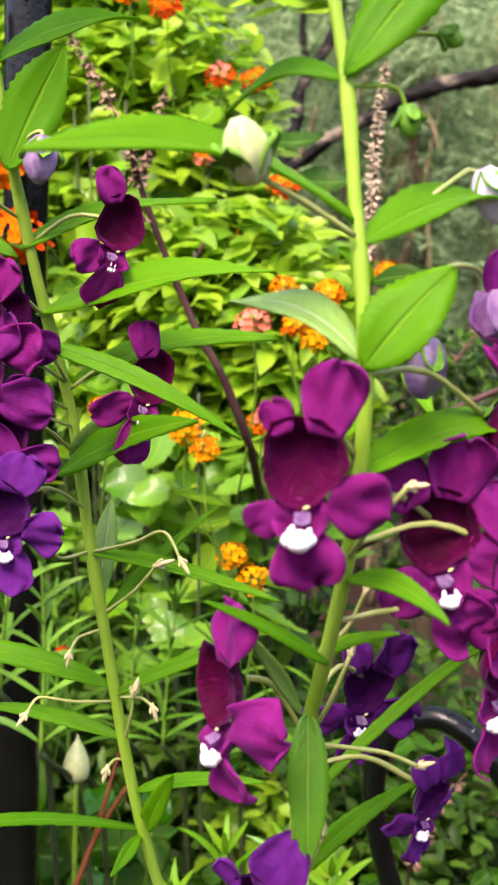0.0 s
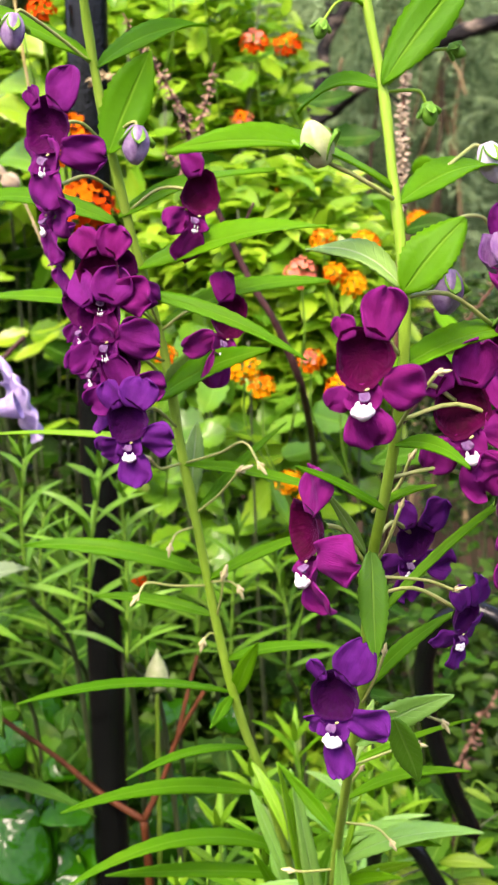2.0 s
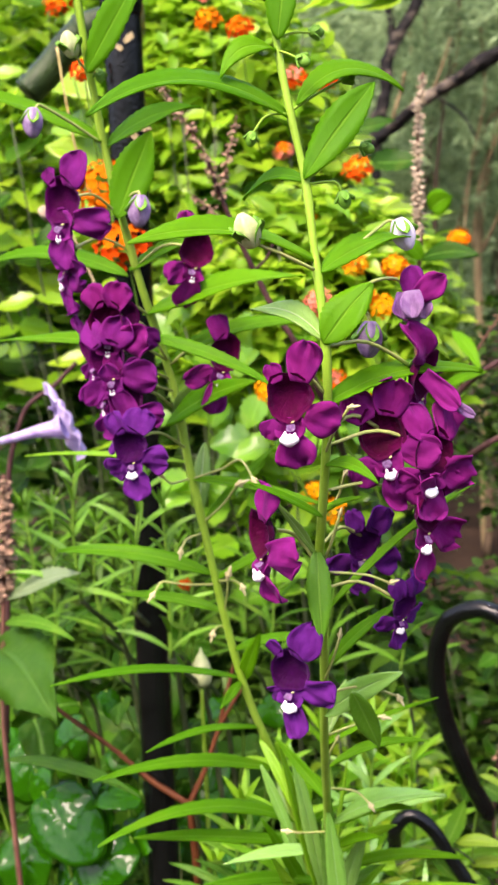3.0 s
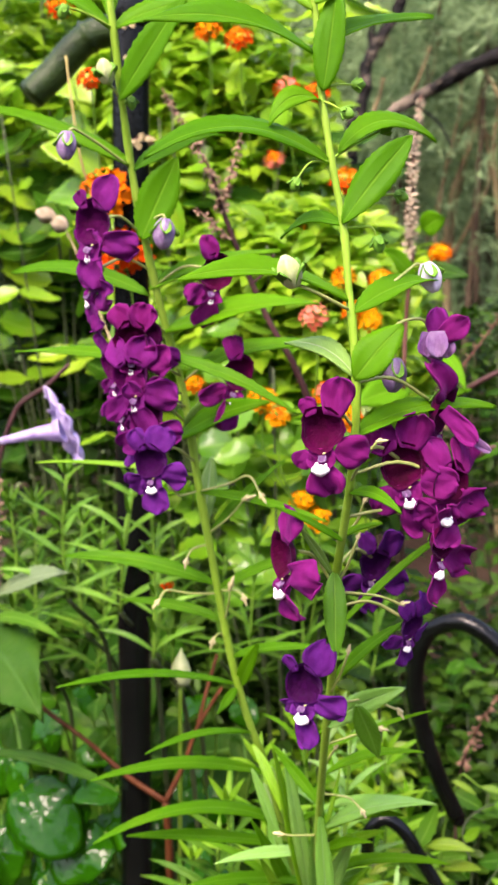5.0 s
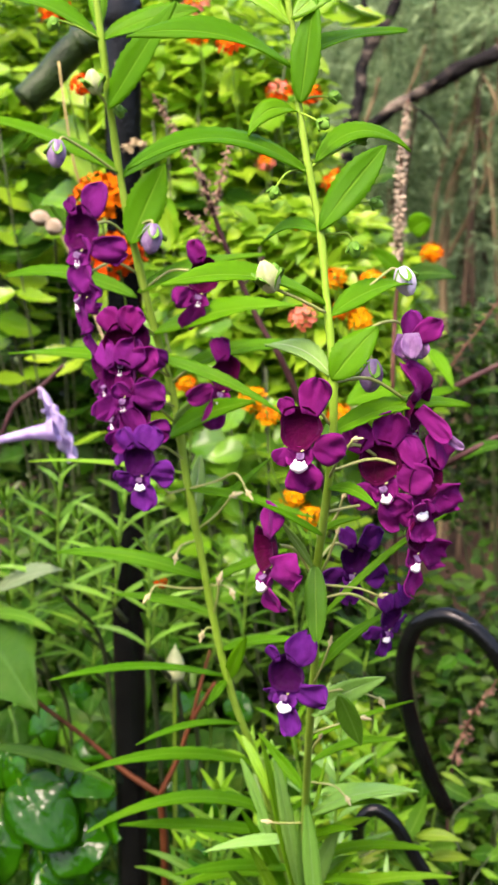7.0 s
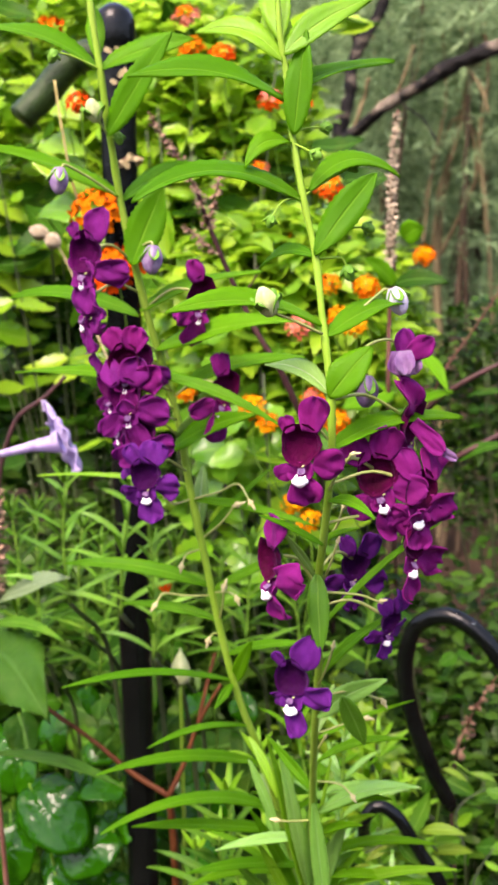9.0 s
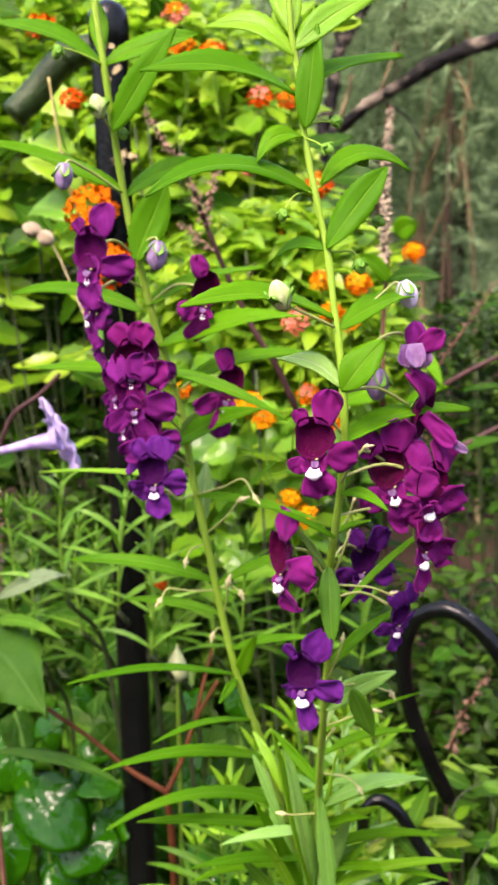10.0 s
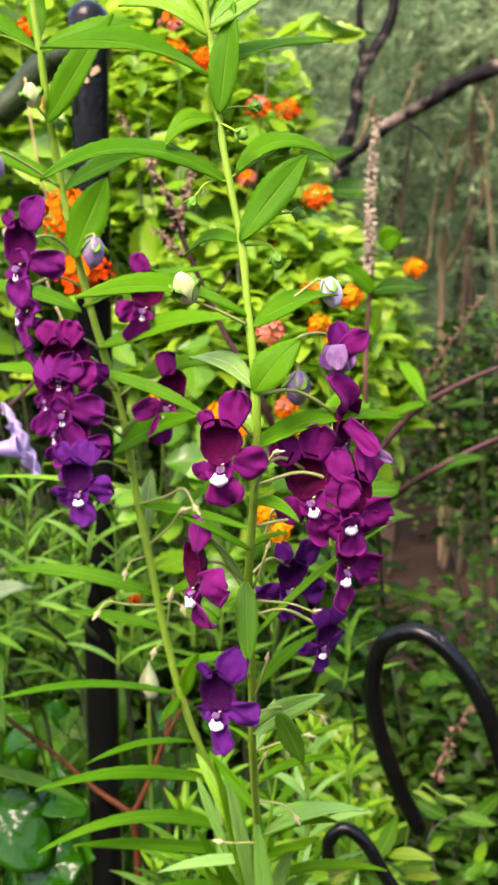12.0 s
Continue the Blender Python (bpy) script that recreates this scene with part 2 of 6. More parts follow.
YELLOW = plain_material("yellow_orange_floret", (0.60, 0.25, 0.002), (0.62, 0.19, 0.002), 200.0, 0.8, 0.2, 0.0004, spread=0.2, gloss=0.05)
PINK = plain_material("salmon_floret", (0.46, 0.085, 0.03), (0.52, 0.13, 0.05), 200.0, 0.5, 0.2, 0.0004, spread=0.3)
IRON = plain_material("black_painted_iron", (0.0015, 0.0022, 0.0020), (0.005, 0.0065, 0.0055), 70.0, 0.13, 0.22, 0.0012, gloss=0.20, coat=0.04)
PIPE = plain_material("dark_green_pipe", (0.005, 0.016, 0.002), (0.030, 0.060, 0.012), 70.0, 0.36, 0.6, 0.0015, gloss=0.2)
TAN = plain_material("tan_dry_stem", (0.36, 0.28, 0.08), (0.56, 0.47, 0.19), 200.0, 0.6, 0.4, 0.0005, (1, 1, 0.3), gloss=0.2)
HUSK_DARK = plain_material("dark_brown_husk", (0.09, 0.042, 0.028), (0.27, 0.16, 0.10), 250.0, 0.75, 0.6, 0.0006, island=True, spread=0.25, gloss=0.2)
RED_TWIG = plain_material("red_brown_twig", (0.050, 0.013, 0.003), (0.12, 0.038, 0.011), 120.0, 0.6, 0.6, 0.0008, (1, 1, 0.3), gloss=0.15)
WINE_STEM = plain_material("wine_stem", (0.03, 0.012, 0.012), (0.085, 0.038, 0.034), 150.0, 0.55, 0.5, 0.0006, (1, 1, 0.3), gloss=0.2)
PINK_STEM = plain_material("pinkish_stem", (0.10, 0.035, 0.026), (0.20, 0.10, 0.070), 150.0, 0.55, 0.4, 0.0006, (1, 1, 0.3), gloss=0.2)
DRY = plain_material("dry_husk", (0.30, 0.235, 0.11), (0.55, 0.46, 0.25), 250.0, 0.75, 0.6, 0.0006, island=True, spread=0.25, gloss=0.2)
DRY_PINK = plain_material("dry_pinkish_husk", (0.17, 0.10, 0.06), (0.38, 0.25, 0.16), 250.0, 0.75, 0.6, 0.0006, island=True, spread=0.25, gloss=0.2)
DRY_SPIKE = plain_material("dry_buff_pink_husk", (0.30, 0.24, 0.15), (0.54, 0.44, 0.30), 250.0, 0.75, 0.6, 0.0006, island=True, spread=0.3, gloss=0.2)
TWIG = plain_material("brown_green_twig", (0.020, 0.035, 0.008), (0.06, 0.085, 0.020), 150.0, 0.6, 0.5, 0.0006)
drop_m, drop_nodes, drop_links, drop_bsdf = nodes_of("water")
drop_bsdf.inputs["Roughness"].default_value, drop_bsdf.inputs["IOR"].default_value, drop_bsdf.inputs["Transmission Weight"].default_value = 0.02, 1.33, 1.0
WATER = drop_m
BARK = plain_material("grey_brown_bark", (0.030, 0.020, 0.012), (0.13, 0.092, 0.055), 22.0, 0.85, 0.9, 0.008, (1, 1, 0.25), gloss=0.12)
BARK_PALE = plain_material("pale_brown_bark", (0.10, 0.075, 0.034), (0.36, 0.28, 0.14), 30.0, 0.85, 0.9, 0.006, (1, 1, 0.2), gloss=0.12)
# Cream mottling of the dark bark, which also paints in the bough's pale highlights.
BARK_DARK = plain_material("wet_dark_bark_with_highlights", (0.004, 0.0032, 0.0024), (0.26, 0.21, 0.15), 20.0, 0.7, 0.9, 0.006, (0.5, 0.5, 1), gloss=0.2, edge=(0.54, 0.70))
SOIL = plain_material("brown_soil", (0.012, 0.007, 0.004), (0.045, 0.026, 0.015), 5.0, 0.9, 0.8, 0.02, gloss=0.1)
HEDGE = plain_material("distant_green", (0.016, 0.032, 0.010), (0.075, 0.12, 0.04), 4.0, 0.9, 0.9, 0.05, gloss=0.1)


# ---- building helpers ----
ORIGIN = {}
rng = random.Random(7)


def thing(name, base, label, category, group="", kind=""):
    """An Empty at the base of a thing, which parents its parts."""
    ob = new(name)
    ob.location = base
    ob.empty_display_size = 0.02
    ORIGIN[ob] = Vector(base)
    return tagged(ob, label, category, group, kind)


def mesh_of(name, verts, faces, uvs=None, smooth=True):
    me = bpy.data.meshes.new(name)
    me.from_pydata([tuple(v) for v in verts], [], faces)
    if uvs is not None:
        layer = me.uv_layers.new(name="UVMap")
        index = np.empty(len(me.loops), dtype=np.int32)
        me.loops.foreach_get("vertex_index", index)
        layer.data.foreach_set("uv", np.asarray(uvs, dtype=np.float32)[index].ravel())
    if smooth:
        me.polygons.foreach_set("use_smooth", [True] * len(me.polygons))
    me.update()
    return me


def part(name, built, material, parent, label="", thick=0.0):
    """One mesh (verts in world places, faces, uvs) as a part of a thing or of a part."""
    verts, faces, uvs = built
    o = ORIGIN[parent]
    ob = new(name, mesh_of(name, [Vector(v) - o for v in verts], faces, uvs))
    ob.data.materials.append(material)
    ob.parent = parent
    ORIGIN[ob] = o
    if thick:
        mod = ob.modifiers.new("thickness", "SOLIDIFY")
        mod.thickness, mod.offset = thick, 0.0
    return tagged(ob, label)


def piece(name, mesh, parent, m):
    """A part that shares its mesh with others, at the world pose m."""
    ob = new(name, mesh)
    ob.parent = parent
    ob.matrix_basis = Matrix.Translation(-ORIGIN[parent]) @ m
    ORIGIN[ob] = ORIGIN[parent]
    return ob


def joined(*builds):
    verts, faces, uvs = [], [], []
    for v, f, u in builds:
        k = len(verts)
        verts += list(v)
        faces += [tuple(i + k for i in q) for q in f]
        uvs += list(u) if u is not None else [(0, 0)] * len(v)
    return verts, faces, uvs


def smooth_line(points, steps=6):
    """A smooth line through points, whose tangents are held short so that it never swings out."""
    p = [Vector(q) for q in points]
    n = len(p)
    tangents = []
    for k in range(n):
        before, after = p[k] - p[max(k - 1, 0)], p[min(k + 1, n - 1)] - p[k]
        way = before + after
        reach = min(v.length for v in (before, after) if v.length > 0) if n > 1 else 0.0
        tangents.append(way.normalized() * reach)
    out = []
    for k in range(n - 1):
        for s in range(steps):
            t = s / steps
            out.append(p[k] * (2 * t ** 3 - 3 * t * t + 1) + tangents[k] * (t ** 3 - 2 * t * t + t) + p[k + 1] * (3 * t * t - 2 * t ** 3) + tangents[k + 1] * (t ** 3 - t * t))
    out.append(p[-1])
    return out


def tube(points, r0, r1=None, sides=8, steps=6, rough=0.0, swell=()):
    """A tapered round stem along a smooth line; rough: unevenness of its radius; swell: places (0 to 1) of thicker joints."""
    line = smooth_line(points, steps)
    r1 = r0 if r1 is None else r1
    verts, uvs = [], []
    side = None
    n = len(line)
    for i, c in enumerate(line):
        d = (line[min(i + 1, n - 1)] - line[max(i - 1, 0)]).normalized()
        side = d.orthogonal().normalized() if side is None else (side - d * side.dot(d)).normalized()
        up = d.cross(side)
        s = i / (n - 1)
        r = r0 + (r1 - r0) * s
        for w in swell:
            r *= 1 + 0.22 * math.exp(-((s - w) * 60) ** 2)
        for k in range(sides):
            a = 2 * math.pi * k / sides
            q = r * (1 + rough * noise.noise(Vector((c.x * 40 + k, c.y * 40, c.z * 40))))
            verts.append(c + side * (q * math.cos(a)) + up * (q * math.sin(a)))
            uvs.append((s, k / sides))
    faces = [(i * sides + k, i * sides + (k + 1) % sides, (i + 1) * sides + (k + 1) % sides, (i + 1) * sides + k)
             for i in range(n - 1) for k in range(sides)]
    faces += [tuple(range(sides))[::-1], tuple(range((n - 1) * sides, n * sides))]
    return verts, faces, uvs


def blob(centre, axis, length, radius, sides=8, rings=7, profile=None, lumps=0.0):
    """A closed round body along an axis, such as a bud or a pod; profile(s): radius from 0 to 1."""
    axis = Vector(axis).normalized()
    a = axis.orthogonal().normalized()
    b = axis.cross(a)
    c0 = Vector(centre) - axis * length / 2
    verts, uvs = [], []
    for i in range(rings + 1):
        s = i / rings
        r = radius * (profile(s) if profile else math.sin(math.pi * (0.04 + 0.92 * s)) ** 0.7)
        for k in range(sides):
            w = 2 * math.pi * k / sides
            q = r * (1 + lumps * math.sin(5 * w))
            verts.append(c0 + axis * (length * s) + a * (q * math.cos(w)) + b * (q * math.sin(w)))
            uvs.append((s, k / sides))
    faces = [(i * sides + k, i * sides + (k + 1) % sides, (i + 1) * sides + (k + 1) % sides, (i + 1) * sides + k)
             for i in range(rings) for k in range(sides)]
    faces += [tuple(range(sides))[::-1], tuple(range(rings * sides, (rings + 1) * sides))]
    return verts, faces, uvs


def blade(base, tip, width, arch=0.15, face=0.5, fold=0.25, shape=0.8, teeth=0.05, n=14, wave=0.04, twist=0.0):
    """A leaf from base to tip. arch: rise of its middle by its length; face: 0 lies flat, 1 stands towards -y;
    fold: depth of the midrib; shape: lower is broader near the base; teeth: depth of the serration."""
    base, tip = Vector(base), Vector(tip)
    axis = tip - base
    length = axis.length
    d = axis / length
    want = Vector((0, -1, 0)) * face + Vector((0, 0, 1)) * (1 - face) + Vector((0.05, 0, 0))
    nrm = (want - d * want.dot(d)).normalized()
    across = d.cross(nrm)
    lift = Vector((0, 0, 1)) - d * d.z
    lift = lift.normalized() if lift.length > 0.35 else nrm
    verts, uvs, faces = [], [], []
    cols = (-1, -0.55, 0, 0.55, 1)
    ph = rng.random() * 9
    for i in range(n + 1):
        s = i / n
        w = 0.5 * width * max(0.02, math.sin(math.pi * s ** shape)) ** 0.75 if 0 < s < 1 else 0.5 * width * 0.03
        if 0 < i < n:
            w *= 1 + teeth * (1 if i % 2 else -1)
        c = base + axis * s + lift * (arch * length * 4 * s * (1 - s))
        tw = twist * s
        ac = across * math.cos(tw) + nrm * math.sin(tw)
        nn = nrm * math.cos(tw) - across * math.sin(tw)
        for v in cols:
            z = w * fold * abs(v) + width * wave * math.sin(7 * s + ph + 2.5 * v) * abs(v)
            verts.append(c + ac * (w * v) + nn * z)
            uvs.append((s, 0.5 + 0.5 * v))
    m = len(cols)
    faces = [(i * m + k, i * m + k + 1, (i + 1) * m + k + 1, (i + 1) * m + k) for i in range(n) for k in range(m - 1)]
    return verts, faces, uvs


def petal(length, width, cup=0.2, curl=-0.2, notch=0.0, neck=0.4, ruffle=0.06, n=10, cols=9, seed=0):
    """A petal in its own frame: base at 0, along +z, facing -y."""
    r = random.Random(seed)
    p1, p2 = r.random() * 9, r.random() * 9
    verts, uvs = [], []
    for i in range(n + 1):
        s = i / n
        q = 1 - (1 - s) ** 1.35
        body = neck + (1 - neck) * math.sin(0.5 * math.pi * min(1.0, q / 0.62)) if q < 0.62 else math.sqrt(max(0.012, 1 - ((q - 0.62) / 0.40) ** 2))
        w = 0.5 * width * body
        for k in range(cols):
            v = 2 * k / (cols - 1) - 1
            edge = length * q - (notch * length * s * math.exp(-(v * 3) ** 2)) - 0.05 * length * v * v * s
            y = -cup * width * v * v * math.sin(math.pi * s * 0.8) - curl * length * q * q
            y += ruffle * width * math.sin(6 * s + 4 * v + p1) * (abs(v) ** 1.5 + 0.5 * s) + 0.4 * ruffle * width * math.sin(9 * v + p2) * s
            y += 0.09 * width * noise.noise(Vector((2.6 * v + p1, 3.2 * s + p2, p1))) * (0.3 + s)
            edge += 0.05 * length * noise.noise(Vector((3.0 * v + p2, p1, 1.0))) * s * s
            verts.append(Vector((w * v * (1 + 0.04 * math.sin(8 * s + p2)), y, edge)))
            uvs.append((max(s, abs(v) * 0.9 * s), k / (cols - 1)))
    faces = [(i * cols + k, i * cols + k + 1, (i + 1) * cols + k + 1, (i + 1) * cols + k) for i in range(n) for k in range(cols - 1)]
    return verts, faces, uvs


def moved(built, m):
    return [m @ Vector(v) for v in built[0]], built[1], built[2]


def toward(direction, facing=(0, -1, 0)):
    """Rotation that lays +z along direction and -y as near as can be to facing."""
    z = Vector(direction).normalized()
    f = Vector(facing)
    f = f - z * f.dot(z)
    if f.length < 1e-4:
        f = z.orthogonal()
    y = -f.normalized()
    x = y.cross(z)
    return Matrix((x, y, z)).transposed().to_4x4()


# ---- ground and distance ----
def ground_sheet():
    verts, faces, uvs = [], [], []
    xs = [-60, -20, -8, -4] + [-2.5 + 0.125 * i for i in range(41)] + [4, 8, 20, 60]
    ys = [-60, -20, -8, -3] + [-1.0 + 0.125 * i for i in range(60)] + [9, 14, 25, 60]
    for y in ys:
        for x in xs:
            near = abs(x) < 3 and -1.5 < y < 7
            h = 0.05 * noise.noise(Vector((x * 1.3, y * 1.3, 0))) + 0.02 * noise.noise(Vector((x * 6, y * 6, 3))) if near else 0.0
            verts.append((x, y, h))
            uvs.append((x, y))
    n = len(xs)
    for j in range(len(ys) - 1):
        for i in range(n - 1):
            faces.append((j * n + i, j * n + i + 1, (j + 1) * n + i + 1, (j + 1) * n + i))
    return verts, faces, uvs


v, f, u = ground_sheet()
ground = tagged(new("ground", mesh_of("ground", v, f, u)), "bare brown earth under the garden plants", "ground", "", "structure")
ground.data.materials.append(SOIL)


def backdrop_sheet():
    verts, faces = [], []
    n, m = 48, 16
    for i in range(n + 1):
        a = 2 * math.pi * i / n
        for j in range(m + 1):
            r = 9.0 + 1.2 * noise.noise(Vector((4 * math.cos(a), 4 * math.sin(a), j * 0.5)))
            top = 2.2 + (2.6 if math.sin(a) > 0 else 0.0) * max(0.0, math.sin(a)) + 0.8 * noise.noise(Vector((6 * math.cos(a), 6 * math.sin(a), 5)))
            verts.append((r * math.cos(a), 1.0 + r * math.sin(a), -0.1 + top * j / m))
    faces = [(i * (m + 1) + j, i * (m + 1) + j + 1, (i + 1) * (m + 1) + j + 1, (i + 1) * (m + 1) + j) for i in range(n) for j in range(m)]
    return verts, faces, None


v, f, u = backdrop_sheet()
far = tagged(new("backdrop", mesh_of("backdrop", v, f)), "dull green edge of woodland all around the garden", "woodland", "", "structure")
far.data.materials.append(HEDGE)


# ---- woods behind ----
def spray(centre, size, count, long, wide, droop, r):
    """Many fine leaf strips hung in clumps round a centre."""
    verts, faces = [], []
    clumps = []
    for _ in range(max(1, count // 40)):
        d = Vector((r.gauss(0, 1), r.gauss(0, 1), r.gauss(0, 1)))
        d = d.normalized() * r.random() ** 0.45
        clumps.append(Vector(centre) + Vector((d.x * size[0], d.y * size[1], d.z * size[2])))
    for c in clumps:
        axis = Vector((r.uniform(-1, 1), r.uniform(-1, 1), r.uniform(-0.3, 0.5))).normalized()
        reach = long * r.uniform(2.0, 4.5)
        for i in range(40):
            s = r.random()
            p = c + axis * (reach * (s - 0.5)) + Vector((0, 0, -droop * s * s * reach))
            w = Vector((r.gauss(0, 1), r.gauss(0, 1), r.gauss(0, 0.7))) + axis * 1.2
            w = w.normalized() * long * r.uniform(0.5, 1.2)
            w.z -= droop * long * 0.5
            o = w.cross(Vector((r.gauss(0, 1), r.gauss(0, 1), r.gauss(0, 1)))).normalized() * wide * r.uniform(0.5, 1.0)
            k = len(verts)
            verts += [p - o * 0.4, p + w * 0.5 - o, p + w, p + w * 0.5 + o]
            faces.append((k, k + 1, k + 2, k + 3))
    return verts, faces, None


def tree(base, limbs, bark, crown_at, label, seed, crown_mat=None):
    """A tree or tall shrub: trunk, limbs and a crown of fine foliage."""
    r = random.Random(seed)
    t = thing("tree", base, label, "tree", "woodland trees")
    names = ["trunk"] + ["limb"] * (len(limbs) - 1)
    for name, (line, r0, r1, mat) in zip(names, limbs):
        part(name, tube(line, r0, r1, 10, 14, 0.6), mat or bark, t)
    crowns = [spray(c, s, n, long, wide, droop, r) for c, s, n, long, wide, droop in crown_at]
    if crowns:
        part("crown", joined(*crowns), crown_mat or NEEDLE, t, "feathery grey-green foliage")
    return t


tree((-0.2892, 2.5, 0.0), [
    ([(-0.2892, 2.5, 0.0), (-0.2537, 2.4800, 0.4609), (-0.2178, 2.4500, 0.8143), (-0.2008, 2.4500, 0.9759), (-0.1940, 2.4500, 1.0356), (-0.1657, 2.4500, 1.1172), (-0.1576, 2.4500, 1.1874), (-0.0945, 2.4500, 1.2875), (-0.0681, 2.4500, 1.3886)], 0.019, 0.011, BARK_DARK),
    ([(-0.2050, 2.4200, 1.0039), (-0.1606, 2.4000, 1.0311), (-0.0712, 2.3600, 1.0858), (-0.0180, 2.3450, 1.1080), (0.0339, 2.3300, 1.1353), (0.1363, 2.3000, 1.1650), (0.2735, 2.2800, 1.1836)], 0.011, 0.016, BARK_DARK),
    ([(-0.1620, 2.4500, 1.1500), (-0.1500, 2.4700, 1.2300), (-0.1560, 2.4800, 1.3300), (-0.1400, 2.5000, 1.4300)], 0.009, 0.006, BARK_DARK),
    ([(-0.0712, 2.3600, 1.0858), (-0.0480, 2.3500, 1.1291), (-0.0240, 2.3300, 1.1894)], 0.004, 0.002, BARK_PALE),
    ([(-0.0632, 2.3800, 1.0884), (-0.0108, 2.3600, 1.0455), (0.0170, 2.3500, 0.9972)], 0.003, 0.002, BARK_DARK),
    ([(0.0767, 2.3300, 1.1473), (0.1095, 2.3200, 1.0882), (0.1217, 2.3100, 1.0421)], 0.003, 0.002, BARK_PALE),
    ([(-0.1606, 2.4000, 1.0311), (-0.1340, 2.3800, 1.0913), (-0.1190, 2.3600, 1.1370)], 0.005, 0.003, BARK_PALE),
], BARK, [
    ((-0.1812, 2.7000, 1.4883), (0.45, 0.3, 0.28), 8400, 0.055, 0.0022, 0.6),
    ((0.0214, 2.5500, 1.2446), (0.30, 0.15, 0.22), 900, 0.05, 0.0020, 0.6),
    ((-0.2322, 2.6000, 1.2735), (0.20, 0.15, 0.25), 700, 0.05, 0.0020, 0.6),
    ((-0.0664, 2.9000, 1.2313), (0.40, 0.3, 0.25), 7200, 0.055, 0.0022, 0.6),
], "slender grey-brown tree with a dark forked bough", 3)
tree((-0.0045, 2.9, 0.0), [
    ([(-0.0045, 2.9, 0.0), (0.0035, 2.9000, 0.4025), (0.0063, 2.9000, 0.7945), (0.0549, 2.9200, 1.0459), (0.1310, 2.9500, 1.3059), (0.1513, 3.0000, 1.5586)], 0.012, 0.007, BARK_PALE),
    ([(-0.0055, 2.9000, 0.7809), (0.0172, 2.8600, 0.9330), (0.0689, 2.8500, 1.0659), (0.0885, 2.8500, 1.2122), (0.0746, 2.8500, 1.3193)], 0.006, 0.004, BARK_PALE),
    ([(0.0127, 2.9000, 0.7657), (0.0643, 2.8600, 0.8610), (0.1077, 2.8400, 0.9675), (0.0909, 2.8400, 1.1440), (0.1354, 2.8400, 1.3387)], 0.006, 0.004, BARK_PALE),
    ([(-0.0476, 2.9000, 0.8116), (-0.0110, 2.8800, 0.9357), (0.0558, 2.8600, 1.0949), (0.1257, 2.8500, 1.0350)], 0.004, 0.003, BARK_PALE),
    ([(-0.0272, 2.8000, 0.7956), (-0.0018, 2.8000, 0.9716), (0.0362, 2.8000, 1.1296), (0.0334, 2.8000, 1.2874)], 0.004, 0.003, BARK_PALE),
    ([(0.1306, 2.8000, 0.8010), (0.1148, 2.8000, 1.0312), (0.1382, 2.8000, 1.2011), (0.1153, 2.8000, 1.3840)], 0.006, 0.004, BARK_PALE),
    ([(-0.0663, 2.8000, 1.1101), (-0.0292, 2.8000, 1.2136), (-0.0128, 2.8000, 1.3171), (-0.0166, 2.8000, 1.4210)], 0.004, 0.003, BARK_PALE),
], BARK_PALE, [
    ((0.1491, 3.1000, 1.2735), (0.40, 0.3, 0.40), 8400, 0.055, 0.0022, 0.7),
    ((0.1443, 2.7000, 1.0075), (0.16, 0.12, 0.25), 500, 0.05, 0.0020, 0.8),
    ((-0.0752, 2.9000, 0.9406), (0.22, 0.12, 0.2), 700, 0.05, 0.0020, 0.6),
    ((0.2219, 3.2000, 0.9084), (0.32, 0.3, 0.35), 7200, 0.055, 0.0022, 0.7),
], "pale many-stemmed tree behind fine drooping foliage", 4)
tree((0.0915, 3.3, 0.0), [
    ([(0.0915, 3.3, 0.0), (0.0725, 3.3000, 0.1833), (0.0699, 3.3000, 0.5833), (0.0910, 3.3000, 0.8089), (0.1266, 3.3000, 0.9971)], 0.055, 0.035, BARK),
    ([(0.0404, 3.2000, 0.0348), (0.0378, 3.2000, 0.2670), (0.0785, 3.2000, 0.5246)], 0.016, 0.012, BARK_DARK),
], BARK, [
    ((-0.0273, 3.4000, 0.9644), (0.45, 0.3, 0.5), 10400, 0.06, 0.0025, 0.6),
    ((-0.4070, 3.6000, 1.3094), (0.55, 0.3, 0.55), 10400, 0.06, 0.0025, 0.6),
], "dark brown trunk in the shade of the woods", 5)
thicket = random.Random(21)
for k in range(9):
    x0, y0 = thicket.uniform(-0.22, 0.22), thicket.uniform(2.75, 3.3)
    lean_x = thicket.uniform(-0.10, 0.16)
    tree((x0, y0, 0.0), [([(x0, y0, 0.0), (x0 + lean_x * 0.3, y0, 0.5), (x0 + lean_x * 0.6 + thicket.uniform(-0.04, 0.04), y0, 0.95), (x0 + lean_x + thicket.uniform(-0.05, 0.05), y0, 1.5)], thicket.uniform(0.006, 0.014), 0.004, None)],
         BARK_PALE if k % 2 else BARK, [((x0 + lean_x, y0 + 0.05, 1.35), (0.14, 0.1, 0.25), 500, 0.05, 0.002, 0.7)], "thin bare sapling stem with a feathery top", 50 + k)
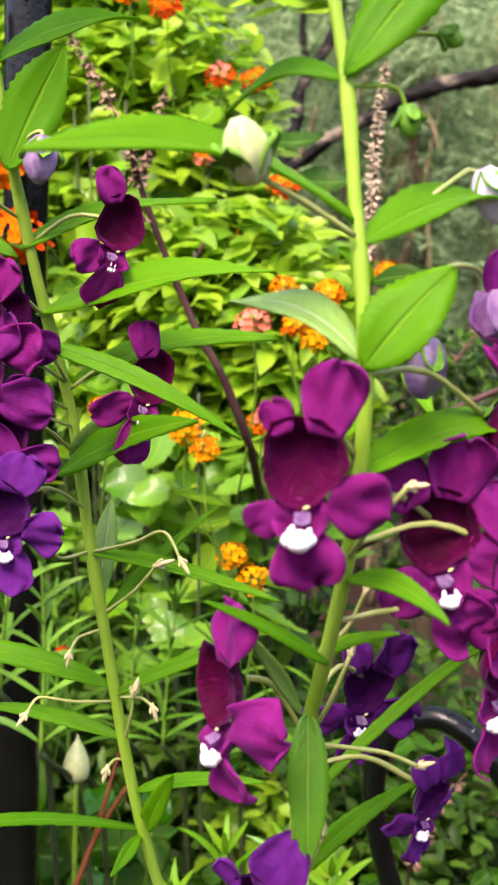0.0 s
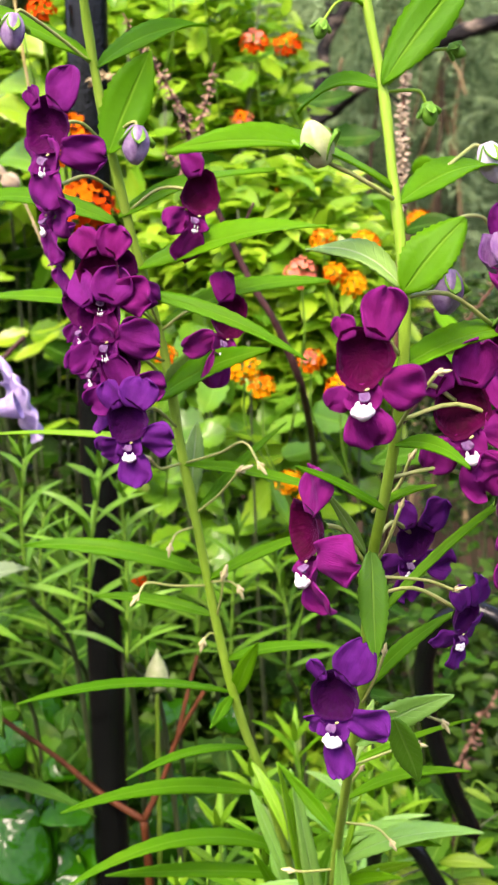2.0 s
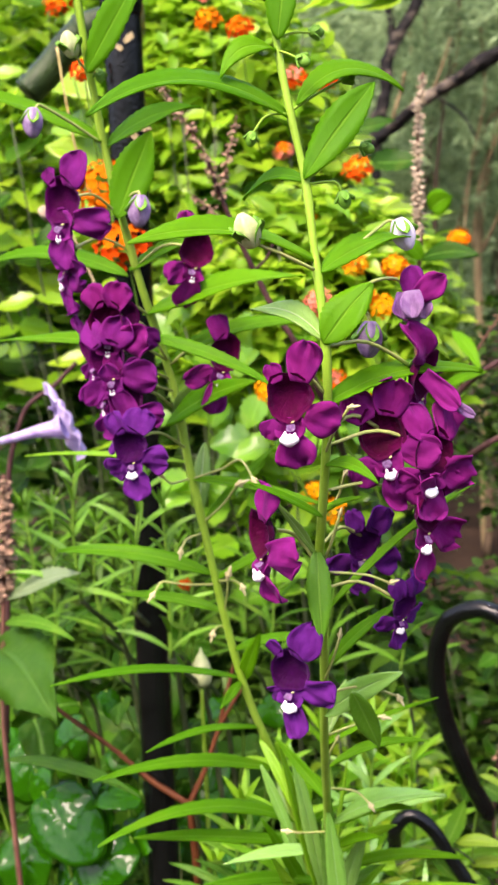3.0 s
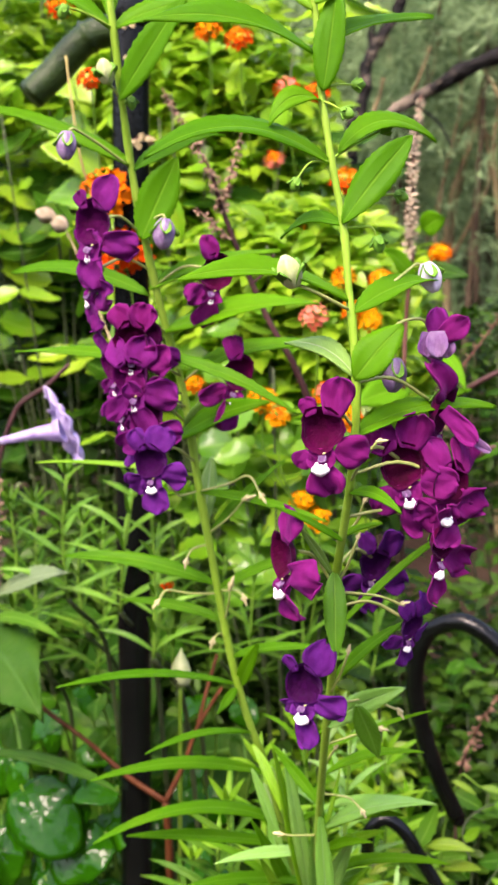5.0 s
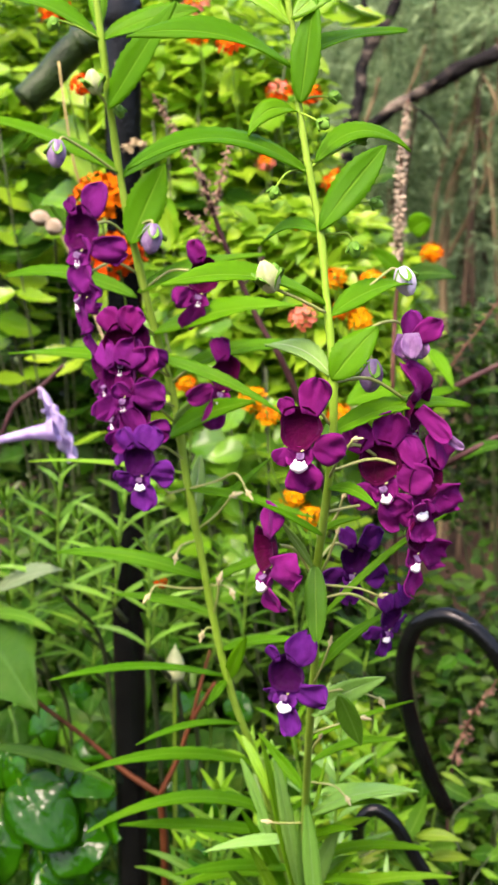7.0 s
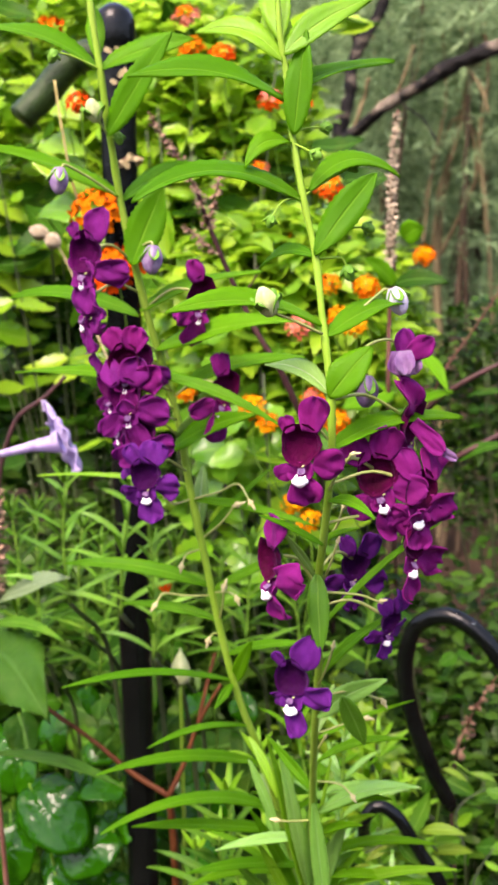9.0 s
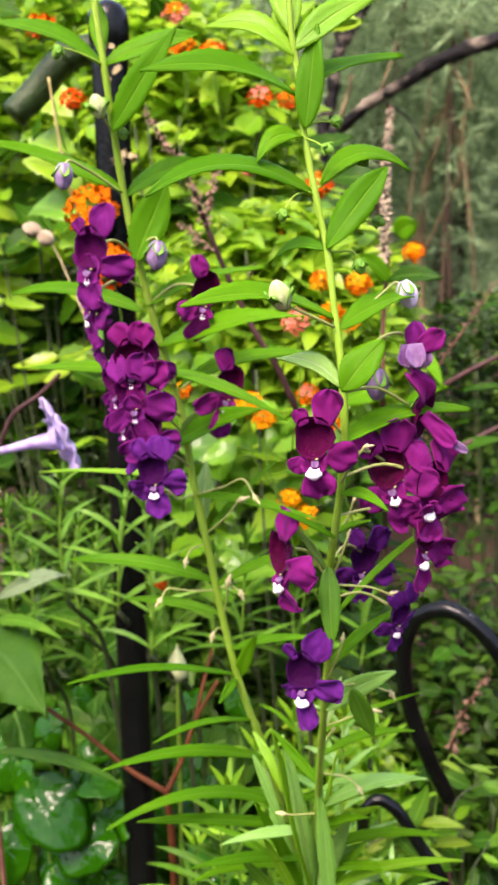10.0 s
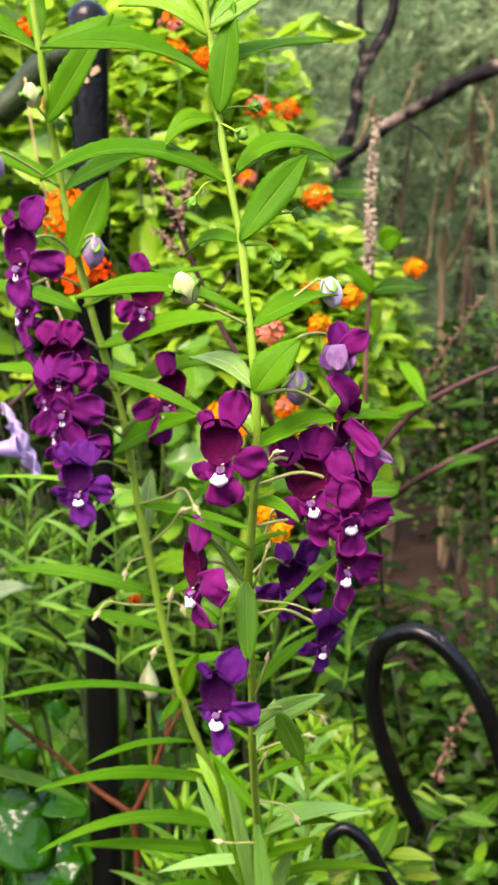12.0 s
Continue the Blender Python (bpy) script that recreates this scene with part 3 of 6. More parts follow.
tree((-1.0672, 4.2, 0.0), [
    ([(-1.0672, 4.2, 0.0), (-0.9753, 4.2000, 0.4920), (-0.8814, 4.2000, 1.3238), (-0.8967, 4.2000, 2.1135)], 0.05, 0.03, BARK),
], BARK, [
    ((-0.9330, 4.2000, 1.5291), (0.75, 0.4, 0.7), 14000, 0.07, 0.0032, 0.5),
    ((-1.1774, 4.0000, 0.3050), (0.7, 0.4, 0.6), 12000, 0.07, 0.0032, 0.5),
    ((0.0959, 4.2000, 1.7365), (0.7, 0.4, 0.5), 10000, 0.07, 0.0032, 0.5),
    ((0.1993, 4.3000, 0.8147), (0.45, 0.4, 0.5), 8000, 0.07, 0.0032, 0.5),
], "bushy grey-green tree at the edge of the woods", 6)


# ---- lantana bushes ----
def leaf_mesh(name, long, wide, mat, seed, shape=0.72, teeth=0.09, arch=-0.08, n=10):
    rng.seed(seed)
    me = mesh_of(name, *blade((0, 0, 0), (long, 0, 0), wide, arch, 0.0, 0.28, shape, teeth, n, 0.05))
    me.materials.append(mat)
    return me


BUSH_LEAVES = [leaf_mesh("bush_leaf", rng.uniform(0.026, 0.044), rng.uniform(0.016, 0.025), LEAF_BUSH, 40 + i) for i in range(7)]
# Dark-coloured copies of the bush leaf, with shade put into the material.
SHADE_LEAVES = [leaf_mesh("shade_tinted_leaf", rng.uniform(0.034, 0.055), rng.uniform(0.020, 0.030), LEAF_MID if i < 2 else LEAF_DEEP, 60 + i) for i in range(6)]
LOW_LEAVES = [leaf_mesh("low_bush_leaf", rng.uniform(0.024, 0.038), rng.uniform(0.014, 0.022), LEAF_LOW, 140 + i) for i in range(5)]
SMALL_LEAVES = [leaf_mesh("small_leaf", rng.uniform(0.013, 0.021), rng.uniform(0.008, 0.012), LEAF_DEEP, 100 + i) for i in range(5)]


def leaf_pose(p, way, r, tilt=0.5):
    """A pose for a shared leaf at p that points along way, its face up and a little out."""
    x = Vector(way).normalized()
    up = Vector((r.gauss(0, 0.45), r.uniform(-1.6, 0.3) * tilt * 2.0, 1.0))
    z = (up - x * up.dot(x)).normalized()
    y = z.cross(x)
    return Matrix.Translation(p) @ Matrix((x, y, z)).transposed().to_4x4() @ Matrix.Scale(r.uniform(0.75, 1.2), 4)


def infill(centre, size, count, long, wide, r):
    """Small folded leaves in numbers, to fill the depth of a bush behind its nearer leaves."""
    verts, faces = [], []
    for _ in range(count):
        d = Vector((r.gauss(0, 1), r.gauss(0, 1), r.gauss(0, 1))).normalized() * r.random() ** 0.4
        p = Vector(centre) + Vector((d.x * size[0], d.y * size[1], d.z * size[2]))
        x = Vector((r.gauss(0, 1), r.gauss(0, 1), r.gauss(-0.2, 0.4))).normalized()
        up = Vector((r.uniform(-0.5, 0.5), r.uniform(-0.9, 0.2), 1.0))
        z = (up - x * up.dot(x)).normalized()
        y = z.cross(x)
        a, w = long * r.uniform(0.6, 1.2), wide * r.uniform(0.6, 1.1)
        k = len(verts)
        verts += [p, p + x * a * 0.3 + y * w * 0.45 + z * w * 0.12, p + x * a * 0.7 + y * w * 0.33 + z * w * 0.1, p + x * a - z * a * 0.12,
                  p + x * a * 0.7 - y * w * 0.33 + z * w * 0.1, p + x * a * 0.3 - y * w * 0.45 + z * w * 0.12, p + x * a * 0.3, p + x * a * 0.7 - z * a * 0.03]
        faces += [(k, k + 6, k + 1), (k + 6, k + 7, k + 2, k + 1), (k + 7, k + 3, k + 2), (k, k + 5, k + 6), (k + 6, k + 5, k + 4, k + 7), (k + 7, k + 4, k + 3)]
    return verts, faces, None


def bush(name, label, category, centre, size, leaves, count, seed, fill=None, twigs=14, twig_mat=None, group="", tilt=0.5, down=0.25, pairs=True, skirted=True, high=0.6):
    """A shrub of arching twigs from one foot, set with leaves that are parts of their own."""
    r = random.Random(seed)
    c = Vector(centre)
    b = thing(name, (c.x, c.y + 0.02, 0.0), label, category, group)
    foot = ORIGIN[b]
    ends = []
    for i in range(twigs):
        d = Vector((r.gauss(0, 1), r.gauss(0, 1), r.gauss(0, 1))).normalized() * r.random() ** 0.4
        e = c + Vector((d.x * size[0], d.y * size[1], d.z * size[2]))
        mid = foot.lerp(e, 0.55) + Vector((0, 0, 0.06))
        mid.x = foot.x + (e.x - foot.x) * 0.35
        line = [foot + Vector((r.uniform(-0.02, 0.02), r.uniform(-0.02, 0.02), -0.01)), mid, e]
        ends.append(smooth_line(line, 10))
        part("twig", tube(line, 0.0015, 0.0007, 6, 6, 0.2), twig_mat or TWIG, b)
    placed = 0
    while placed < count:
        line = ends[r.randrange(len(ends))]
        k = r.randrange(int(len(line) * high), len(line))
        p = line[k]
        q = Vector(((p.x - c.x) / size[0], (p.y - c.y) / size[1], (p.z - c.z) / size[2]))
        spot = p + Vector((r.uniform(-0.5, 0.5) * size[0], r.uniform(-0.4, 0.6) * size[1], r.uniform(-0.5, 0.5) * size[2]))
        way = Vector((r.gauss(0, 1), r.gauss(-0.3, 0.8), r.gauss(-down, 0.35)))
        piece("leaf", leaves[r.randrange(len(leaves))], b, leaf_pose(spot, way, r, tilt))
        placed += 1
        if pairs and placed < count:
            piece("leaf", leaves[r.randrange(len(leaves))], b, leaf_pose(spot, Vector((-way.x, -way.y * 0.4, way.z)), r, tilt))
            placed += 1
    if fill:
        n, long, wide, mat = fill
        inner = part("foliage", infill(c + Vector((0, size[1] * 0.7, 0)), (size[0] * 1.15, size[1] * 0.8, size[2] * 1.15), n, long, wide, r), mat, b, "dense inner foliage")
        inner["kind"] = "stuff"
    if not skirted:
        return b
    # Skirt of foliage added down to the ground, its shade put into FAR_LEAF's colour.
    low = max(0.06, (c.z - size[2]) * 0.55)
    skirt = part("lower_foliage", infill(Vector((c.x, c.y + size[1] * 0.6, low)), (size[0] * 0.9, size[1] * 0.8, low * 0.95), 900, 0.026, 0.016, r), FAR_LEAF, b, "added lower foliage in shade-dark leaf colour")
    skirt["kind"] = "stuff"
    return b


def umbel(parent, centre, radius, inner, outer, seed, facing=(0, -0.7, 0.7)):
    """A rounded head of small four-lobed florets, as a part of its bush."""
    r = random.Random(seed)
    f = Vector(facing).normalized()
    o = f.orthogonal().normalized()
    w = f.cross(o)
    c = Vector(centre)
    head = part("flower_head", blob(c - f * radius * 0.35, f, radius * 0.9, radius * 0.45, 8, 5), BUD, parent, "round head of small orange florets")
    n = 34
    for i in range(n):
        s = math.sqrt((i + 0.5) / n)
        a = i * 2.39996
        tilt = s * 1.35
        d = (f * math.cos(tilt) + (o * math.cos(a) + w * math.sin(a)) * math.sin(tilt)).normalized()
        p = c - f * radius * 0.35 + d * radius * r.uniform(0.82, 1.08)
        d = (d + Vector((r.gauss(0, 0.25), r.gauss(0, 0.25), r.gauss(0, 0.25)))).normalized()
        x = d.orthogonal().normalized()
        y = d.cross(x)
        q = radius * r.uniform(0.17, 0.25)
        rim = []
        for k in range(16):
            b = 2 * math.pi * k / 16
            e = q * (0.78 + 0.30 * abs(math.cos(2 * b)))
            rim.append(p + x * (e * math.cos(b)) + y * (e * math.sin(b)) + d * (q * 0.3 * math.cos(4 * b) * r.uniform(0.5, 1)))
        floret = ([p - d * q * 0.25] + rim, [(0, 1 + k, 1 + (k + 1) % 16) for k in range(16)], None)
        part("floret", floret, inner if s < 0.55 else outer, head)
    part("head_stalk", tube([c - f * radius * 0.5, c - f * radius * 1.5 + Vector((0, 0, -0.02)), c + Vector((r.uniform(-0.02, 0.02), 0.03, -0.07))], 0.0004, 0.0005, 6, 4), SHOOT_STEM, parent)
    return head


lantana = []
for i, (c, s, n) in enumerate((
        ((-0.1850, 0.8000, 0.8750), (0.11, 0.08, 0.110), 300),
        ((-0.3004, 0.8500, 0.9450), (0.14, 0.10, 0.145), 300),
        ((-0.0850, 0.6200, 0.7259), (0.075, 0.05, 0.075), 230),
        ((-0.1900, 1.0500, 0.8000), (0.11, 0.10, 0.12), 260),
        ((-0.3075, 0.9500, 0.7268), (0.20, 0.10, 0.15), 290),
        ((-0.0481, 0.8000, 0.6966), (0.055, 0.06, 0.10), 150),
        ((-0.4056, 1.1500, 1.0336), (0.22, 0.12, 0.22), 290))):
    # Bush 4 is darkened by shade-coloured leaves and fill in place of lime ones.
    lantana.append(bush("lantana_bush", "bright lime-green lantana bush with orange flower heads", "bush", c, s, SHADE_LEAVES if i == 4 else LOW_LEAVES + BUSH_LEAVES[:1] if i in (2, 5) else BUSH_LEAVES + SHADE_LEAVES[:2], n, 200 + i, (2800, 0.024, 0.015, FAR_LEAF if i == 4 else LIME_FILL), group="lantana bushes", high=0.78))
for i, (c, rad, a, b, which) in enumerate((
        ((-0.1270, 0.4000, 0.7996), 0.0135, ORANGE, ORANGE, 0), ((-0.1197, 0.4000, 0.7731), 0.0135, ORANGE, RED_ORANGE, 0),
        ((-0.1350, 0.4100, 0.8520), 0.0066, RED_ORANGE, RED_ORANGE, 1), ((-0.1904, 0.5400, 0.9136), 0.0096, ORANGE, RED_ORANGE, 6),
        ((-0.1126, 0.5700, 0.9023), 0.0087, YELLOW, ORANGE, 0), ((-0.0975, 0.5900, 0.8994), 0.0087, ORANGE, RED_ORANGE, 0),
        ((-0.1311, 0.6500, 0.9370), 0.0096, ORANGE, PINK, 0), ((-0.0831, 0.6900, 0.8837), 0.0096, PINK, RED_ORANGE, 3),
        ((-0.0625, 0.6900, 0.8803), 0.0096, ORANGE, RED_ORANGE, 3), ((-0.0467, 0.7200, 0.8229), 0.0113, ORANGE, RED_ORANGE, 3),
        ((-0.0935, 0.6900, 0.8367), 0.0078, ORANGE, PINK, 3), ((-0.0604, 0.6500, 0.7900), 0.0078, ORANGE, YELLOW, 3),
        ((-0.0347, 0.5700, 0.7567), 0.0078, ORANGE, YELLOW, 5), ((-0.0124, 0.5700, 0.7540), 0.0087, YELLOW, ORANGE, 5),
        ((-0.0177, 0.5400, 0.7330), 0.0078, YELLOW, YELLOW, 5), ((-0.0274, 0.5400, 0.7391), 0.0070, YELLOW, ORANGE, 5),
        ((0.0185, 0.8000, 0.7710), 0.0095, YELLOW, ORANGE, 5), ((-0.0307, 0.3900, 0.7426), 0.0070, PINK, PINK, 2),
        ((-0.0551, 0.3900, 0.7057), 0.0070, YELLOW, YELLOW, 2), ((-0.0479, 0.3900, 0.6983), 0.0061, ORANGE, YELLOW, 2),
        ((-0.0193, 0.4300, 0.6918), 0.0070, YELLOW, ORANGE, 5), ((-0.0316, 0.4300, 0.7041), 0.0061, PINK, ORANGE, 2),
        ((-0.0406, 0.4100, 0.6551), 0.0061, YELLOW, YELLOW, 2), ((-0.0332, 0.4100, 0.6465), 0.0061, YELLOW, YELLOW, 2),
        ((-0.0950, 0.4300, 0.7090), 0.0052, YELLOW, ORANGE, 2), ((-0.1238, 0.4700, 0.5956), 0.0042, RED_ORANGE, RED_ORANGE, 4))):
    umbel(lantana[which], c, rad, a, b, 300 + i)

# ---- other greenery ----
for i, (c, s, n) in enumerate((
        ((0.0272, 0.7000, 0.4289), (0.10, 0.08, 0.09), 170), ((0.0498, 0.6500, 0.3686), (0.09, 0.08, 0.09), 170),
        ((-0.0539, 0.6000, 0.3989), (0.045, 0.06, 0.07), 120), ((-0.1209, 0.6000, 0.4011), (0.10, 0.08, 0.09), 170),
        ((-0.2019, 0.6200, 0.4279), (0.14, 0.05, 0.13), 200), ((0.0751, 1.0000, 0.6204), (0.07, 0.08, 0.10), 60), ((0.1233, 1.7000, 0.4189), (0.16, 0.15, 0.12), 60), ((-0.2352, 0.7800, 0.4484), (0.18, 0.06, 0.12), 120))):
    # Shade around these shrubs is painted in through dark leaf and fill colours.
    bush("leafy_shrub", "low green shrub with small leaves coloured dark for shade", "shrub", c, s, SHADE_LEAVES if i in (3, 4, 7) else SMALL_LEAVES, n, 500 + i, (4500 if i in (4, 7) else 1500, 0.016, 0.010, LIME_FILL if i == 2 else FAR_LEAF), 8, TWIG, "leafy shrubs", skirted=i not in (5, 6))


# ---- the two purple flower stems ----
def bloom(plant, centre, yaw, pitch, roll, size, colour, seed, lobes="abcde", pedicel=None, spread=1.0, tiny="", lip=1.0):
    """A two-lipped flower: a dark cup with five lobes round it, a white tooth on its lip, anthers and a green calyx.
    yaw > 0 faces +x, pitch > 0 faces down, roll > 0 leans to +x; size: metres to a unit of one centimetre."""
    k = size * 0.0082
    m = pose(centre[0], centre[1], centre[2] - 0.11 * k) @ pose(0, 0, 0, 0, 0, yaw) @ pose(0, 0, 0, pitch) @ pose(0, 0, 0, 0, roll, 0) @ Matrix.Scale(k, 4)
    r = random.Random(seed)
    verts, faces, uvs, sides, rings = [], [], [], 16, 7
    for i in range(rings + 1):
        s = i / rings
        for j in range(sides):
            a = 2 * math.pi * j / sides
            q = (0.60 * math.cos(s * 1.45) ** 0.55) * (1.0 if i else 1.10) * (1 + 0.07 * math.sin(3 * a + seed) + 0.05 * math.sin(5 * a + 2.1 * seed) * (1 - s))
            verts.append(m @ Vector((q * math.cos(a) * 0.95, -0.02 + 0.40 * math.sin(s * 1.5) + 0.05 * math.sin(a) + (0.0 if i else 0.06), 0.40 + q * math.sin(a) * 1.05)))
            uvs.append((1 - s, j / sides))
    faces = [(i * sides + j, i * sides + (j + 1) % sides, (i + 1) * sides + (j + 1) % sides, (i + 1) * sides + j) for i in range(rings) for j in range(sides)]
    faces.append(tuple(range(rings * sides, (rings + 1) * sides)))
    flower = part("flower", (verts, faces, uvs), THROAT_VIOLET if colour is VIOLET else THROAT_PURPLE if colour is PURPLE else THROAT, plant, "purple flower with a dark cup and white lip")
    wide = spread
    table = {
        "a": ((-0.30, 0.10, 0.78), (-0.42 * wide, 0.10, 1.0), 1.0, 0.88),
        "b": ((0.28, 0.12, 0.78), (0.36 * wide, 0.10, 1.0), 1.08, 1.12),
        "c": ((-0.30, 0.02, -0.30), (-0.85, 0.05, -0.58), 0.98, 0.92),
        "d": ((0.42, 0.04, -0.10), (1.0, 0.08, -0.28), 1.12, 1.12),
        "e": ((0.05, -0.02, -0.66), (0.14, -0.10, -1.0), 1.08, 0.98),
    }
    for n, key in enumerate("abcde"):
        if key not in lobes:
            continue
        at, way, length, width = table[key]
        way = Vector(way) + Vector((r.uniform(-0.14, 0.14), r.uniform(-0.1, 0.2), r.uniform(-0.12, 0.12)))
        small = 0.6 if key in tiny else 1.0
        lobe = petal(small * length * r.uniform(0.85, 1.1), small * width * r.uniform(0.85, 1.12), r.uniform(-0.14, 0.24), r.uniform(-0.45, 0.25), r.uniform(0.0, 0.11), 0.5, r.uniform(0.06, 0.13), 14, 13, seed * 7 + n)
        part("petal", moved(lobe, m @ Matrix.Translation(at) @ toward(way)), colour, flower, "", 0.00025)
    # neck from the cup down to the lower lobes, its pale lip, and the white tooth with two prongs
    neck = petal(0.62, 0.80, 0.30, 0.05, 0.0, 0.9, 0.10, 7, 9, seed + 2)
    part("neck", moved(neck, m @ Matrix.Translation((0, 0.16, -0.18)) @ toward((0.04, -0.10, -1))), colour, flower, "", 0.0002)
    saddle = petal(0.20, 0.24, 0.45, 0.1, 0.1, 0.8, 0.12, 6, 7, seed + 3)
    part("lip", moved(saddle, m @ Matrix.Translation((r.uniform(-0.06, 0.06), -0.02, -0.34)) @ toward((r.uniform(-0.2, 0.2), -0.35, -1))), TUBE_PALE, flower, "pale violet lip", 0.0002)
    way = m.to_3x3()
    w = 0.4 + 0.6 * lip
    bumps = [(-0.13, -0.72, 0.20, 0.075), (0.01, -0.73, 0.26, 0.135), (0.14, -0.71, 0.19, 0.070), (-0.10, -0.60, 0.20, 0.045), (0.12, -0.61, 0.17, 0.040)]
    tooth = joined(*[blob(m @ Vector((x * w, -0.20 + r.uniform(-0.03, 0.03), z)), way @ Vector((r.uniform(-0.3, 0.3), 0.1, -1)), tall_by * k * w * r.uniform(0.85, 1.2), wide_by * k * w * 1.25 * lip ** 0.4, 8, 6)
                     for x, z, tall_by, wide_by in bumps])
    part("lip_tooth", tooth, WHITE, flower, "white two-pronged lip tooth")
    part("anther", blob(m @ Vector((0.09, -0.06, -0.26)), way @ Vector((1, 0, 0.5)), 0.11 * k, 0.032 * k, 8, 6), ANTHER, flower, "yellow-green anther")
    back = m @ Vector((0, 0.46, 0.45))
    for j in range(5):
        a = 2 * math.pi * j / 5
        sepal = petal(0.36, 0.2, 0.1, 0.2, 0.0, 0.6, 0.02, 5, 5, j)
        part("sepal", moved(sepal, m @ Matrix.Translation((0.08 * math.cos(a), 0.50, 0.45 + 0.08 * math.sin(a))) @ toward((math.cos(a), -0.05, math.sin(a)))), BUD, flower, "green sepal", 0.0002)
    if pedicel is not None:
        mid = (Vector(pedicel) + back) / 2 + Vector((0, 0, 0.003))
        part("pedicel", tube([pedicel, mid, back], 0.00035, 0.00045, 6, 4), STALK, flower, "thin flower stalk")
    return flower


def stalk_with(plant, points, radius, head, size, colour, name, label, lean=None, sepals=True):
    """A curved stalk that ends in a bud, a capsule or a dry pod."""
    stalk = part("flower_stalk", tube(points, radius * 0.58, radius * 0.52, 6, 5), STALK if colour is not BUD else STEM, plant, "thin flower stalk")
    end = Vector(points[-1])
    way = Vector(lean) if lean else (end - Vector(points[-2]))
    way.normalize()
    if head == "bud":
        core = blob(end + way * size * 0.45, way, size * 1.25, size * 0.42, 20, 9, lambda s: max(0.05, math.sin(math.pi * (0.08 + 0.88 * s)) ** 0.6), 0.15)
    elif head == "capsule":
        size *= 0.8
        core = blob(end + way * size * 0.4, way, size * 1.1, size * 0.42, 10, 7, lambda s: max(0.03, math.sin(math.pi * (0.12 + 0.86 * s)) ** 0.5), 0.03)
    else:
        size *= 0.78
        core = blob(end + way * size * 0.5, way, size * 1.5, size * 0.3, 7, 6, lambda s: max(0.06, (1 - s) ** 0.6 * (0.5 + s)), 0.1)
    body = part(name, core, colour, stalk, label)
    if head == "pod":
        o = way.orthogonal().normalized()
        for j in range(3):
            w = o * math.cos(2.1 * j) + way.cross(o) * math.sin(2.1 * j)
            part("sepal", moved(petal(size * 0.5, size * 0.26, 0.3, -0.3, 0.0, 0.6, 0.1, 4, 5, j), Matrix.Translation(end + w * size * 0.1) @ toward(way * 0.8 + w * 0.7, w)), POD, stalk, "dry sepal", 0.0002)
    if sepals and head in ("bud", "capsule"):
        for j in range(4):
            a = 2 * math.pi * j / 4 + 0.4
            o = way.orthogonal().normalized()
            o = o * math.cos(a) + way.cross(o) * math.sin(a)
            sepal = petal(size * (0.95 if colour is CREAM else 0.70), size * 0.46, 0.3, 0.3, 0.0, 0.7, 0.03, 6, 5, j)
            part("sepal", moved(sepal, Matrix.Translation(end - way * size * 0.12 + o * size * 0.14) @ toward(way * 1.0 + o * 0.28, o)), BUD, stalk, "green sepal", 0.0002)
    return stalk


def leaf(plant, base, tip, width, arch=0.1, face=0.6, mat=None, **more):
    if face >= 0.85 and "shape" not in more:
        more["shape"] = 1.15
    more.setdefault("teeth", 0.045)
    more.setdefault("n", 26)
    more.setdefault("wave", 0.08)
    more.setdefault("twist", rng.uniform(-0.35, 0.35))
    return part("leaf", blade(base, tip, width, arch, face, **more), mat or LEAF, plant, "", 0.0003)


def shoot(foot, top, seed, mat=None, long=0.034, wide=0.0042, step=0.0085, bare=0.3, group="narrow-leaved shoots"):
    """An upright leafy shoot: a thin stem with pairs of narrow arching leaves, shorter towards its top."""
    r = random.Random(seed)
    foot, top, wide = Vector(foot), Vector(top), wide * 0.82
    root = Vector((foot.x + r.uniform(-0.01, 0.01), foot.y + 0.14, 0.0))
    s = thing("leafy_shoot", root, "upright green shoot with pairs of narrow pointed leaves", "plant", group)
    mid = foot.lerp(top, 0.5) + Vector((r.uniform(-0.004, 0.004), 0, 0))
    bend = Vector((foot.x, foot.y + 0.06, foot.z - 0.05))
    part("lower_stem", tube([root, root.lerp(bend, 0.6), bend, foot], 0.0017, 0.0012, 7, 6, 0.1), TWIG, s, "dark woody lower stem")
    part("stem", tube([foot, mid, top], 0.0009, 0.0005, 7, 7, 0.1), SHOOT_STEM, s)
    line = smooth_line([foot, mid, top], 20)
    length = (top - foot).length
    n = max(4, int(length / step))
    for i in range(n):
        t = (i + 0.5) / n
        p = line[min(int(t * (len(line) - 1)), len(line) - 1)]
        a = i * 1.57 + r.uniform(-0.35, 0.35)
        reach = long * (1.0 - 0.6 * t) * r.uniform(0.8, 1.15)
        for side in (0, math.pi):
            d = Vector((math.cos(a + side), math.sin(a + side) * 0.8, r.uniform(0.1, 0.5) + 0.5 * t)).normalized()
            leaf(s, p, p + d * reach, wide * r.uniform(0.8, 1.2) * (1 - 0.3 * t), r.uniform(0.03, 0.12), r.uniform(0.2, 0.6), mat or LEAF_NARROW, n=9)
    for k in range(4):
        d = Vector((math.cos(k * 1.6), math.sin(k * 1.6), 1.6)).normalized()
        leaf(s, top, top + d * long * 0.3, wide * 0.6, 0.02, 0.6, LEAF_NARROW if mat in (None, LEAF_FRESH) else LEAF_LIME, n=7)
    return s


